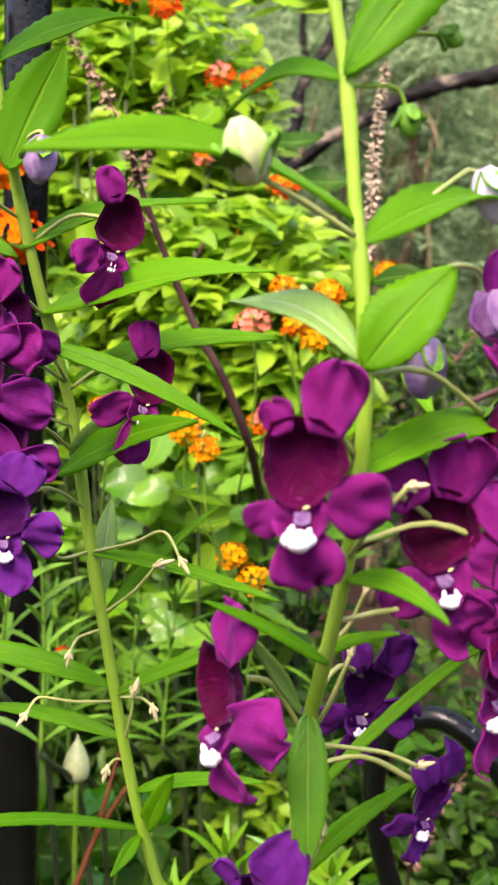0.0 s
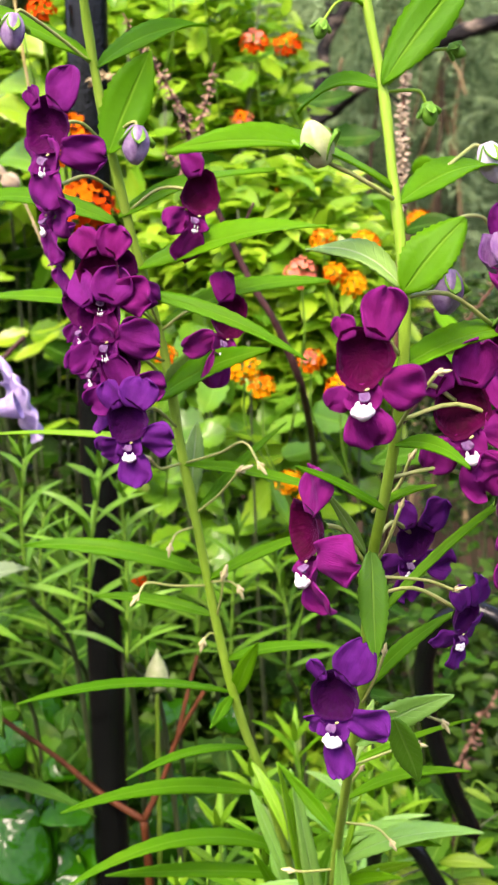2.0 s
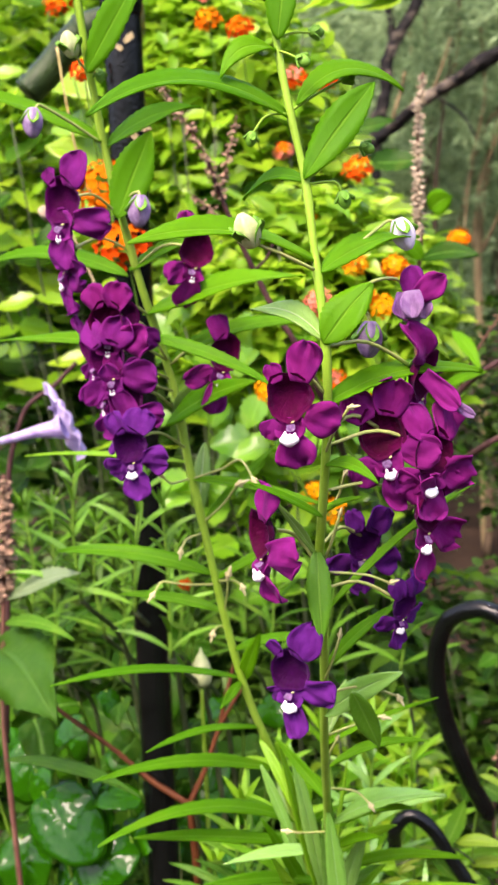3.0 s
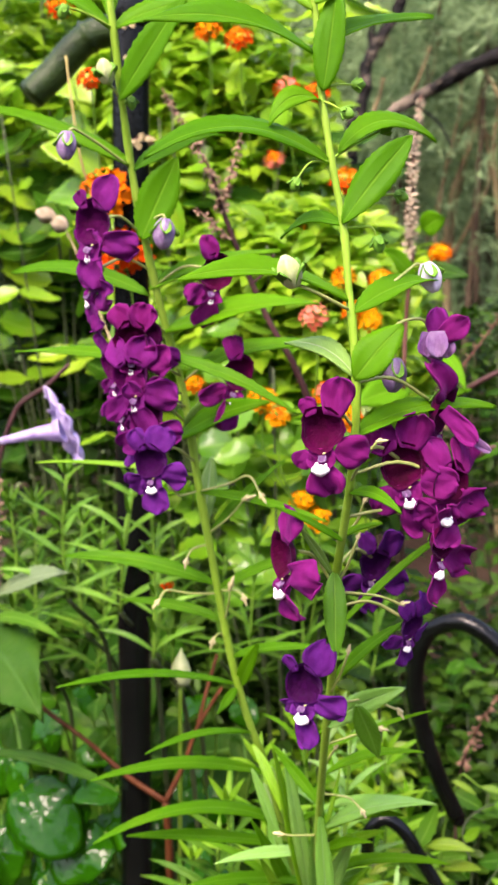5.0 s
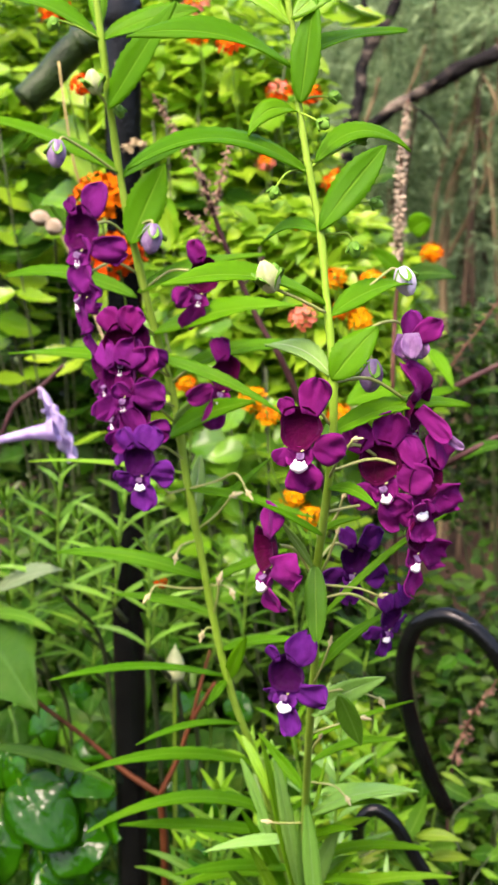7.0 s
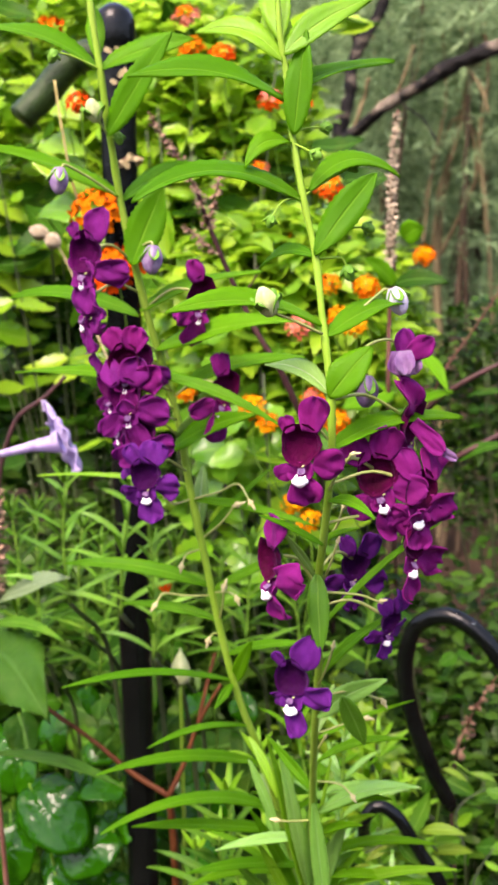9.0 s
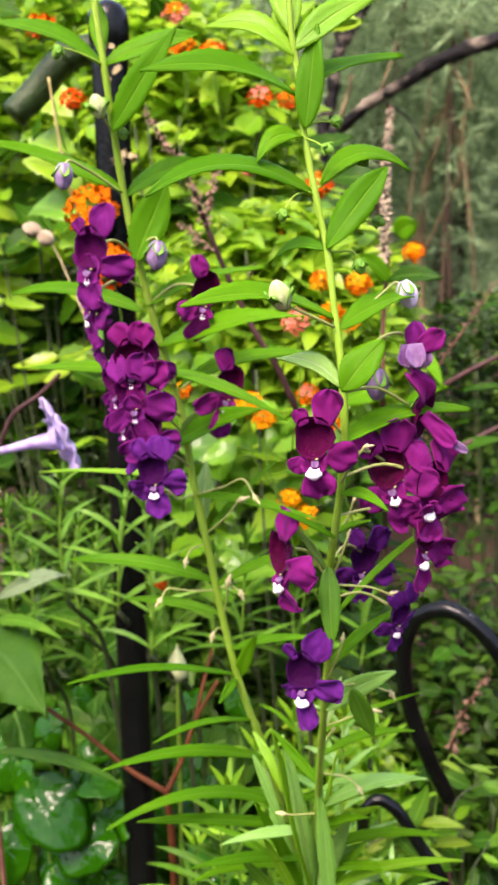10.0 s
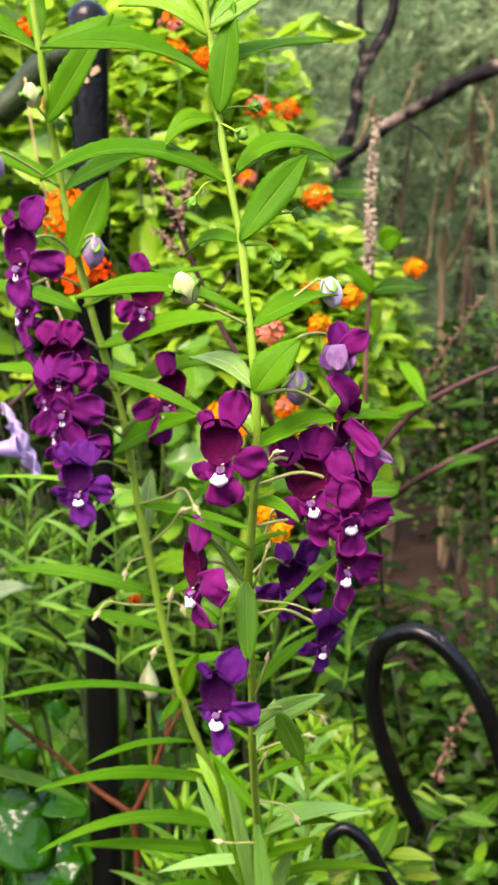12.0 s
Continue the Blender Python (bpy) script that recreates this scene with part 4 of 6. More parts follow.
tall = thing("angelonia_plant", (-0.0293, 0.2700, 0.3336), "tall green flower stem with magenta-purple two-lipped flowers and buds", "flower", "flower stems")
tall.location.z = 0.0
ORIGIN[tall] = Vector(tall.location)
part("stem", tube([tuple(tall.location), (-0.0202, 0.2550, 0.4865), (-0.0155, 0.2350, 0.5520), (-0.0088, 0.2000, 0.6010), (-0.0023, 0.1640, 0.6413), (0.0024, 0.1425, 0.6692), (0.0045, 0.1299, 0.6919), (0.0081, 0.1177, 0.7097), (0.0105, 0.1115, 0.7225), (0.0118, 0.1088, 0.7342), (0.0118, 0.1081, 0.7469), (0.0106, 0.1101, 0.7606), (0.0095, 0.1117, 0.7728), (0.0072, 0.1121, 0.7864), (0.0055, 0.1130, 0.7986), (0.0048, 0.1129, 0.8110), (0.0039, 0.1120, 0.8198), (0.0038, 0.1120, 0.8308)],
    0.00125, 0.00050, 10, 8, 0.08, (0.56, 0.62, 0.69, 0.76, 0.80, 0.84, 0.88, 0.92, 0.955)), STEM, tall, "green square-ridged stem")
# flowers from the top down
bloom(tall, (0.0059, 0.0990, 0.7317), 6, 6, 3, 0.84, MAGENTA, 1, "abcde", (0.0111, 0.1088, 0.7330), 0.9, "ac", lip=1.25)
bloom(tall, (0.0210, 0.1183, 0.7214), 12, 5, -10, 0.92, MAGENTA, 2, "abcde", (0.0107, 0.1116, 0.7250), lip=0.8)
bloom(tall, (0.0300, 0.1212, 0.7169), 34, 12, 8, 0.86, MAGENTA, 3, "abcde", (0.0105, 0.1134, 0.7223), lip=1.1)
bloom(tall, (0.0286, 0.1228, 0.7047), 55, 18, 10, 0.86, MAGENTA, 4, "abde", (0.0088, 0.1162, 0.7127), lip=0.9)
hanging = bloom(tall, (0.0284, 0.1265, 0.7317), 72, 25, -8, 0.98, MAGENTA, 5, "ade", (0.0110, 0.1087, 0.7417), lip=0.6)
bloom(tall, (0.0121, 0.1462, 0.6931), 24, 20, 6, 0.76, VIOLET, 6, "abcde", (0.0055, 0.1282, 0.6986), lip=0.75)
bloom(tall, (0.0210, 0.1382, 0.6810), 48, 24, 4, 0.64, VIOLET, 7, "abcde", (0.0039, 0.1328, 0.6877), lip=1)
bloom(tall, (-0.0055, 0.1182, 0.7014), -52, 4, -6, 0.92, MAGENTA, 8, "bde", (0.0046, 0.1300, 0.6935), lip=1.1)
bloom(tall, (-0.0019, 0.1224, 0.6712), -10, 10, 4, 0.86, VIOLET, 9, "abcde", (0.0024, 0.1425, 0.6692), 0.9, "ac", lip=1.25)
for n, (at, way, long, wide, mat) in enumerate((((0.0290, 0.1225, 0.7345), (0.66, -0.05, -0.68), 0.0100, 0.0042, MAGENTA), ((0.0344, 0.1225, 0.7285), (0.80, 0.1, -0.55), 0.0052, 0.0020, TUBE_PALE))):
    part("petal", moved(petal(long, wide, 0.25, 0.1, 0.05, 0.7, 0.14, 12, 11, 70 + n), Matrix.Translation(at) @ toward(way)), mat, hanging, "drooping petal" if n == 0 else "pale folded petal", 0.00025)
# opening bud with violet petals above a pale tube
opening = stalk_with(tall, [(0.0121, 0.1081, 0.7463), (0.0199, 0.1152, 0.7529), (0.0246, 0.1233, 0.7533), (0.0265, 0.1254, 0.7496)], 0.0006, "bud", 0.0054, LILAC_BUD, "bud", "pale lilac opening bud", (0.15, 0, -1), False)
for n, (at, way, long, mat) in enumerate((
        ((0.0289, 0.1224, 0.7498), (0.8, -0.2, 0.55), 0.0064, MAGENTA), ((0.0273, 0.1234, 0.7500), (0.12, 0.0, 1.0), 0.0058, PURPLE), ((0.0261, 0.1236, 0.7506), (-0.10, -0.12, -1.0), 0.0053, TUBE_PALE),
        ((0.0288, 0.1244, 0.7504), (0.16, -0.12, -1.0), 0.0053, TUBE_PALE), ((0.0276, 0.1207, 0.7510), (0.05, -0.2, -1.0), 0.0056, TUBE_PALE))):
    part("petal", moved(petal(long, long * 0.8, 0.45 if n > 1 else 0.15, 0.05 if n > 1 else -0.15, 0.0, 0.7, 0.12, 12, 11, 60 + n), Matrix.Translation(at) @ toward(way)), mat, opening, "crumpled petal", 0.00025)
stalk_with(tall, [(0.0118, 0.1079, 0.7456), (0.0161, 0.1173, 0.7484), (0.0185, 0.1221, 0.7472), (0.0189, 0.1227, 0.7444)], 0.0006, "bud", 0.0058, LILAC_BUD, "bud", "dull lilac hanging bud", (-0.1, 0, -1))
stalk_with(tall, [(0.0111, 0.1099, 0.7556), (0.0181, 0.1173, 0.7606), (0.0233, 0.1244, 0.7647), (0.0254, 0.1251, 0.7641)], 0.0006, "bud", 0.0052, WHITE_BUD, "bud", "white-lilac nodding bud", (0.35, 0, -1))
stalk_with(tall, [(0.0107, 0.1077, 0.7563), (0.0055, 0.1030, 0.7596), (0.0009, 0.1001, 0.7619)], 0.0006, "bud", 0.0052, CREAM, "bud", "plump cream flower bud", (-0.25, -0.3, 0.9))
stalk_with(tall, [(0.0096, 0.1116, 0.7722), (0.0147, 0.1138, 0.7723), (0.0160, 0.1146, 0.7701)], 0.0005, "capsule", 0.0040, BUD, "seed_capsule", "green seed capsule", (0.2, 0, -1))
stalk_with(tall, [(0.0097, 0.1117, 0.7728), (0.0161, 0.1165, 0.7782), (0.0197, 0.1185, 0.7788)], 0.0005, "capsule", 0.0034, BUD, "seed_capsule", "green seed capsule", (0.9, 0, -0.4))
stalk_with(tall, [(0.0076, 0.1120, 0.7858), (0.0127, 0.1165, 0.7893), (0.0168, 0.1197, 0.7916)], 0.0005, "capsule", 0.0036, BUD, "seed_capsule", "green seed capsule")
stalk_with(tall, [(0.0057, 0.1131, 0.7992), (0.0084, 0.1151, 0.8002), (0.0115, 0.1171, 0.8003)], 0.0004, "capsule", 0.0034, BUD, "seed_capsule", "green seed capsule")
stalk_with(tall, [(0.0057, 0.1127, 0.7969), (0.0080, 0.1105, 0.7957), (0.0101, 0.1093, 0.7944)], 0.0004, "capsule", 0.0034, BUD, "seed_capsule", "green seed capsule")
stalk_with(tall, [(0.0069, 0.1119, 0.7853), (0.0036, 0.1077, 0.7847), (0.0013, 0.1051, 0.7815)], 0.0004, "capsule", 0.0032, BUD, "seed_capsule", "green seed capsule", (-0.3, 0, -1))
# dry pods on hooked stalks lower down
stalk_with(tall, [(0.0055, 0.1287, 0.7043), (0.0100, 0.1254, 0.7093), (0.0122, 0.1222, 0.7147)], 0.0006, "pod", 0.0022, POD, "seed_pod", "dry seed pod", (0.4, 0, 0.6))
stalk_with(tall, [(0.0104, 0.1114, 0.7214), (0.0130, 0.1057, 0.7261), (0.0166, 0.1017, 0.7310)], 0.0006, "pod", 0.0022, POD, "seed_pod", "dry seed pod", (0.9, 0, 0.1))
stalk_with(tall, [(0.0045, 0.1299, 0.6926), (0.0144, 0.1302, 0.6917), (0.0193, 0.1314, 0.6895)], 0.0006, "pod", 0.0024, POD, "seed_pod", "dry seed pod", (1, 0, 0.3))
stalk_with(tall, [(0.0045, 0.1299, 0.6926), (0.0078, 0.1264, 0.6991), (0.0104, 0.1250, 0.7059)], 0.0006, "pod", 0.0020, POD, "seed_pod", "dry seed pod")
stalk_with(tall, [(0.0019, 0.1455, 0.6631), (0.0046, 0.1425, 0.6692), (0.0064, 0.1416, 0.6742)], 0.0006, "pod", 0.0024, POD, "seed_pod", "dry seed pod", (0.2, 0, 1))
stalk_with(tall, [(0.0006, 0.1496, 0.6577), (0.0094, 0.1528, 0.6585), (0.0174, 0.1565, 0.6547)], 0.0006, "pod", 0.0030, POD, "seed_pod", "dry seed pod", (0.4, 0, -0.8))
stalk_with(tall, [(-0.0021, 0.1640, 0.6413), (0.0060, 0.1670, 0.6434), (0.0115, 0.1692, 0.6444)], 0.0006, "pod", 0.0030, POD, "seed_pod", "dry seed pod", (1, 0, -0.2))
stalk_with(tall, [(-0.0060, 0.1880, 0.6162), (0.0016, 0.1860, 0.6164), (0.0053, 0.1860, 0.6129)], 0.0006, "pod", 0.0030, POD, "seed_pod", "dry seed pod", (0.4, 0, -0.8))
stalk_with(tall, [(-0.0050, 0.1820, 0.6235), (-0.0032, 0.1759, 0.6314), (-0.0003, 0.1716, 0.6372)], 0.0006, "pod", 0.0024, POD, "seed_pod", "dry seed pod")
stalk_with(tall, [(-0.0096, 0.2050, 0.5947), (-0.0166, 0.2000, 0.5966), (-0.0196, 0.1980, 0.5979)], 0.0006, "pod", 0.0030, POD, "seed_pod", "dry seed pod", (-1, 0, 0.1))
# leaves, top to bottom
leaf(tall, (0.0041, 0.1120, 0.8176), (0.0015, 0.1199, 0.8339), 0.0067, 0.02, 0.9, LEAF_LIME)
leaf(tall, (0.0041, 0.1119, 0.8137), (0.0012, 0.1200, 0.8272), 0.0065, 0.02, 0.9, LEAF_LIME)
leaf(tall, (0.0041, 0.1120, 0.8142), (-0.0150, 0.1157, 0.8220), 0.0059, 0.16, 0.55, LEAF_LIME)
leaf(tall, (0.0044, 0.1120, 0.8153), (0.0231, 0.1208, 0.8269), 0.0063, 0.06, 0.6, LEAF_LIME)
leaf(tall, (0.0061, 0.1110, 0.7986), (0.0093, 0.1140, 0.8203), 0.0061, 0.01, 0.75, LEAF)
leaf(tall, (0.0048, 0.1128, 0.8076), (0.0268, 0.1343, 0.8155), 0.0061, 0.05, 0.45, LEAF)
leaf(tall, (0.0044, 0.1127, 0.8060), (-0.0258, 0.0973, 0.8111), 0.0077, 0.10, 0.45, LEAF)
leaf(tall, (0.0053, 0.1127, 0.7969), (-0.0037, 0.1045, 0.7918), 0.0047, 0.22, 0.6, LEAF)
leaf(tall, (0.0071, 0.1118, 0.7847), (-0.0248, 0.0900, 0.7855), 0.0072, 0.16, 0.5, LEAF)
leaf(tall, (0.0087, 0.1122, 0.7869), (0.0275, 0.1263, 0.7893), 0.0059, 0.22, 0.55, LEAF)
leaf(tall, (0.0095, 0.1107, 0.7730), (0.0230, 0.1151, 0.7897), 0.0074, 0.02, 0.72, LEAF, shape=1.0)
leaf(tall, (0.0095, 0.1117, 0.7728), (-0.0041, 0.1188, 0.7707), 0.0040, 0.16, 0.5, LEAF)
leaf(tall, (0.0109, 0.1095, 0.7580), (-0.0188, 0.0889, 0.7632), 0.0070, 0.10, 0.4, LEAF)
leaf(tall, (0.0117, 0.1089, 0.7556), (0.0291, 0.1272, 0.7613), 0.0061, 0.08, 0.4, LEAF)
leaf(tall, (0.0118, 0.1068, 0.7426), (0.0212, 0.1090, 0.7530), 0.0078, 0.02, 0.72, LEAF, shape=0.9)
leaf(tall, (0.0117, 0.1078, 0.7431), (-0.0031, 0.1143, 0.7494), 0.0054, 0.14, 0.4, LEAF_PALE)
leaf(tall, (0.0104, 0.1088, 0.7306), (0.0402, 0.1395, 0.7328), 0.0058, 0.08, 0.4, LEAF)
leaf(tall, (0.0101, 0.1121, 0.7187), (0.0210, 0.1020, 0.7167), 0.0027, 0.12, 0.55, LEAF)
leaf(tall, (0.0080, 0.1173, 0.7072), (-0.0059, 0.1125, 0.7156), 0.0019, 0.03, 0.5, LEAF)
leaf(tall, (0.0052, 0.1250, 0.6985), (0.0056, 0.1220, 0.6800), 0.0052, 0.03, 0.8, LEAF_FRESH)
leaf(tall, (0.0041, 0.1291, 0.6968), (-0.0018, 0.1194, 0.7101), 0.0019, 0.02, 0.7, LEAF_PALE)
leaf(tall, (0.0066, 0.1212, 0.7069), (0.0163, 0.1177, 0.7111), 0.0019, 0.05, 0.5, LEAF)
leaf(tall, (0.0031, 0.1356, 0.6801), (0.0376, 0.1488, 0.7072), 0.0019, 0.05, 0.4, LEAF)
leaf(tall, (0.0017, 0.1455, 0.6648), (0.0206, 0.1485, 0.6805), 0.0031, 0.06, 0.5, LEAF)
leaf(tall, (-0.0004, 0.1560, 0.6500), (0.0194, 0.1482, 0.6635), 0.0060, 0.05, 0.7, LEAF_SHEEN)
leaf(tall, (0.0077, 0.1476, 0.6590), (0.0122, 0.1560, 0.6420), 0.0056, 0.02, 0.8, LEAF_FRESH)
leaf(tall, (-0.0019, 0.1651, 0.6403), (0.0028, 0.1726, 0.6528), 0.0030, 0.02, 0.9, LEAF_PALE)
leaf(tall, (-0.0052, 0.1820, 0.6244), (0.0231, 0.1699, 0.6380), 0.0030, 0.08, 0.4, LEAF)
leaf(tall, (-0.0082, 0.2000, 0.5991), (0.0260, 0.1750, 0.6213), 0.0058, 0.06, 0.45, LEAF_SHEEN)
leaf(tall, (-0.0078, 0.1950, 0.6082), (-0.0064, 0.2030, 0.5644), 0.0054, 0.02, 0.9, LEAF_SHEEN)
leaf(tall, (-0.0108, 0.2120, 0.5851), (0.0077, 0.1900, 0.6013), 0.0034, 0.04, 0.5, LEAF)
leaf(tall, (-0.0153, 0.2350, 0.5473), (0.0356, 0.1900, 0.5880), 0.0047, 0.05, 0.4, LEAF_LIME)
leaf(tall, (-0.0137, 0.2280, 0.5620), (0.0310, 0.2000, 0.5756), 0.0040, 0.05, 0.4, LEAF)
leaf(tall, (-0.0077, 0.1950, 0.6092), (-0.0225, 0.2000, 0.6254), 0.0034, 0.02, 0.8, LEAF)

lean = thing("angelonia_plant", (-0.0302, 0.3000, 0.3024), "leaning green flower stem crowded with dark purple flowers on one side", "flower", "flower stems")
lean.location.z = 0.0
ORIGIN[lean] = Vector(lean.location)
part("stem", tube([tuple(lean.location), (-0.0247, 0.2800, 0.4686), (-0.0257, 0.2650, 0.5344), (-0.0279, 0.2500, 0.5737), (-0.0317, 0.2380, 0.6029), (-0.0351, 0.2300, 0.6208), (-0.0375, 0.2240, 0.6372), (-0.0399, 0.2190, 0.6575), (-0.0425, 0.2148, 0.6820), (-0.0455, 0.2141, 0.7031), (-0.0480, 0.2121, 0.7272), (-0.0521, 0.2028, 0.7551), (-0.0544, 0.1974, 0.7743), (-0.0558, 0.1923, 0.7915), (-0.0561, 0.1868, 0.8089), (-0.0565, 0.1826, 0.8273), (-0.0574, 0.1802, 0.8452), (-0.0575, 0.1795, 0.8552)],
    0.0015, 0.0008, 10, 8, 0.08, (0.50, 0.56, 0.62, 0.68, 0.74, 0.79, 0.84, 0.88, 0.93)), STEM, lean, "green ridged stem")
bloom(lean, (-0.0612, 0.1700, 0.7748), -16, 6, 8, 1.04, PURPLE, 21, "abde", (-0.0548, 0.1964, 0.7743), 0.8, "a", lip=0.25)
bloom(lean, (-0.0640, 0.1754, 0.7625), -46, 8, 4, 0.95, PURPLE, 22, "abde", (-0.0541, 0.2005, 0.7649), lip=0.5)
bloom(lean, (-0.0507, 0.1669, 0.7450), -6, 10, 2, 0.92, MAGENTA, 23, "abde", (-0.0512, 0.2049, 0.7468), 1.1, lip=0.15)
bloom(lean, (-0.0506, 0.1660, 0.7355), -4, 12, -3, 0.92, PURPLE, 24, "abcde", (-0.0488, 0.2097, 0.7338), lip=0.2)
bloom(lean, (-0.0570, 0.1777, 0.7290), -52, 12, 0, 0.90, PURPLE, 25, "acde", (-0.0487, 0.2110, 0.7282), lip=0.4)
bloom(lean, (-0.0479, 0.1679, 0.7254), 6, 8, 3, 0.84, PURPLE, 26, "abcd", (-0.0476, 0.2122, 0.7190), lip=0.2)
bloom(lean, (-0.0445, 0.1580, 0.7153), 4, 12, 0, 0.82, VIOLET, 27, "abcde", (-0.0462, 0.2132, 0.7079), lip=1)
bloom(lean, (-0.0588, 0.1765, 0.7380), -40, 14, -6, 0.86, PURPLE, 30, "acde", (-0.0499, 0.2073, 0.7411), lip=0.2)
bloom(lean, (-0.0484, 0.1720, 0.7455), 20, 6, 10, 0.80, PURPLE, 31, "d", (-0.0483, 0.2097, 0.7338), lip=0.15)
bloom(lean, (-0.0584, 0.1840, 0.7228), -46, 12, -8, 0.80, VIOLET, 32, "acde", (-0.0479, 0.2112, 0.7246), lip=0.6)
bloom(lean, (-0.0348, 0.1969, 0.7616), 34, 8, 16, 0.94, MAGENTA, 28, "ace", (-0.0526, 0.2016, 0.7604), lip=0.2)
bloom(lean, (-0.0302, 0.2012, 0.7331), 38, 10, 18, 0.96, MAGENTA, 29, "ace", (-0.0484, 0.2108, 0.7318), lip=0.3)
stalk_with(lean, [(-0.0558, 0.1922, 0.7924), (-0.0618, 0.1834, 0.7981), (-0.0662, 0.1752, 0.8016), (-0.0677, 0.1744, 0.7999)], 0.0007, "bud", 0.0059, LILAC_BUD, "bud", "pale lilac nodding bud", (-0.1, 0, -1))
stalk_with(lean, [(-0.0544, 0.1974, 0.7738), (-0.0504, 0.1936, 0.7786), (-0.0467, 0.1899, 0.7794), (-0.0462, 0.1890, 0.7773)], 0.0007, "bud", 0.0067, LILAC_BUD, "bud", "purple-tipped hanging bud", (-0.1, -0.1, -1))
stalk_with(lean, [(-0.0566, 0.1867, 0.8097), (-0.0571, 0.1827, 0.8120), (-0.0578, 0.1797, 0.8138)], 0.0006, "bud", 0.0052, CREAM, "bud", "plump cream flower bud", (-0.1, -0.3, 0.8))
stalk_with(lean, [(-0.0562, 0.1826, 0.8272), (-0.0616, 0.1767, 0.8301), (-0.0661, 0.1729, 0.8314)], 0.0006, "capsule", 0.0045, BUD, "seed_capsule", "green seed capsule", (-0.4, 0, -0.9))
stalk_with(lean, [(-0.0566, 0.1867, 0.8097), (-0.0534, 0.1847, 0.8107), (-0.0531, 0.1848, 0.8098)], 0.0006, "capsule", 0.0040, BUD, "seed_capsule", "green seed capsule", (0.1, 0, -1))
stalk_with(lean, [(-0.0447, 0.2140, 0.6984), (-0.0341, 0.2079, 0.7021), (-0.0277, 0.2036, 0.7051), (-0.0240, 0.2012, 0.7002)], 0.0006, "pod", 0.0036, POD, "seed_pod", "dry seed pod")
stalk_with(lean, [(-0.0433, 0.2150, 0.6848), (-0.0357, 0.2113, 0.6909), (-0.0299, 0.2075, 0.6975)], 0.0006, "pod", 0.0040, POD, "seed_pod", "dry seed pod", (0.9, 0, 0.3))
stalk_with(lean, [(-0.0451, 0.2140, 0.6985), (-0.0494, 0.2080, 0.6983), (-0.0510, 0.2051, 0.7008)], 0.0006, "pod", 0.0030, POD, "seed_pod", "dry seed pod")
stalk_with(lean, [(-0.0427, 0.2148, 0.6820), (-0.0469, 0.2108, 0.6812), (-0.0483, 0.2086, 0.6785)], 0.0006, "pod", 0.0034, POD, "seed_pod", "dry seed pod", (-0.2, 0, -1))
stalk_with(lean, [(-0.0410, 0.2170, 0.6658), (-0.0483, 0.2121, 0.6671), (-0.0547, 0.2081, 0.6691), (-0.0568, 0.2060, 0.6663)], 0.0006, "pod", 0.0034, POD, "seed_pod", "dry seed pod")
stalk_with(lean, [(-0.0394, 0.2190, 0.6566), (-0.0371, 0.2150, 0.6636), (-0.0361, 0.2130, 0.6689)], 0.0006, "pod", 0.0040, POD, "seed_pod", "dry seed pod", (0.3, 0, 0.9))
stalk_with(lean, [(-0.0403, 0.2170, 0.6668), (-0.0349, 0.2150, 0.6674), (-0.0321, 0.2130, 0.6664)], 0.0006, "pod", 0.0036, POD, "seed_pod", "dry seed pod", (0.3, 0, -1))
stalk_with(lean, [(-0.0380, 0.2220, 0.6497), (-0.0412, 0.2190, 0.6523), (-0.0428, 0.2170, 0.6510)], 0.0006, "pod", 0.0038, POD, "seed_pod", "dry seed pod", (-0.3, 0, -1))
# leaves, top to bottom
leaf(lean, (-0.0578, 0.1804, 0.8468), (-0.0576, 0.1916, 0.8649), 0.0099, 0.02, 0.9, LEAF_LIME)
leaf(lean, (-0.0569, 0.1827, 0.8288), (-0.0595, 0.1913, 0.8460), 0.0054, 0.02, 0.9, LEAF)
leaf(lean, (-0.0564, 0.1826, 0.8269), (-0.0909, 0.1786, 0.8412), 0.0081, 0.09, 0.45, LEAF)
leaf(lean, (-0.0560, 0.1826, 0.8272), (-0.0303, 0.1868, 0.8339), 0.0081, 0.06, 0.55, LEAF)
leaf(lean, (-0.0551, 0.1808, 0.8090), (-0.0346, 0.1781, 0.8349), 0.0083, 0.01, 0.72, LEAF)
leaf(lean, (-0.0558, 0.1911, 0.7931), (-0.0921, 0.1785, 0.8084), 0.0072, 0.05, 0.4, LEAF)
leaf(lean, (-0.0554, 0.1923, 0.7915), (-0.0313, 0.2023, 0.8009), 0.0077, 0.10, 0.5, LEAF)
leaf(lean, (-0.0541, 0.1935, 0.7732), (-0.0434, 0.1947, 0.7950), 0.0113, 0.01, 0.72, LEAF, shape=0.85)
leaf(lean, (-0.0549, 0.2005, 0.7579), (-0.1009, 0.2150, 0.7650), 0.0061, 0.08, 0.4, LEAF)
leaf(lean, (-0.0526, 0.2048, 0.7469), (-0.0049, 0.1900, 0.7548), 0.0086, 0.05, 0.5, LEAF)
leaf(lean, (-0.0544, 0.2005, 0.7596), (-0.0188, 0.2148, 0.7693), 0.0072, 0.06, 0.35, LEAF)
leaf(lean, (-0.0491, 0.2094, 0.7356), (-0.0954, 0.2000, 0.7421), 0.0061, 0.05, 0.4, LEAF)
leaf(lean, (-0.0477, 0.1799, 0.7429), (-0.0092, 0.1753, 0.7268), 0.0036, 0.05, 0.5, LEAF)
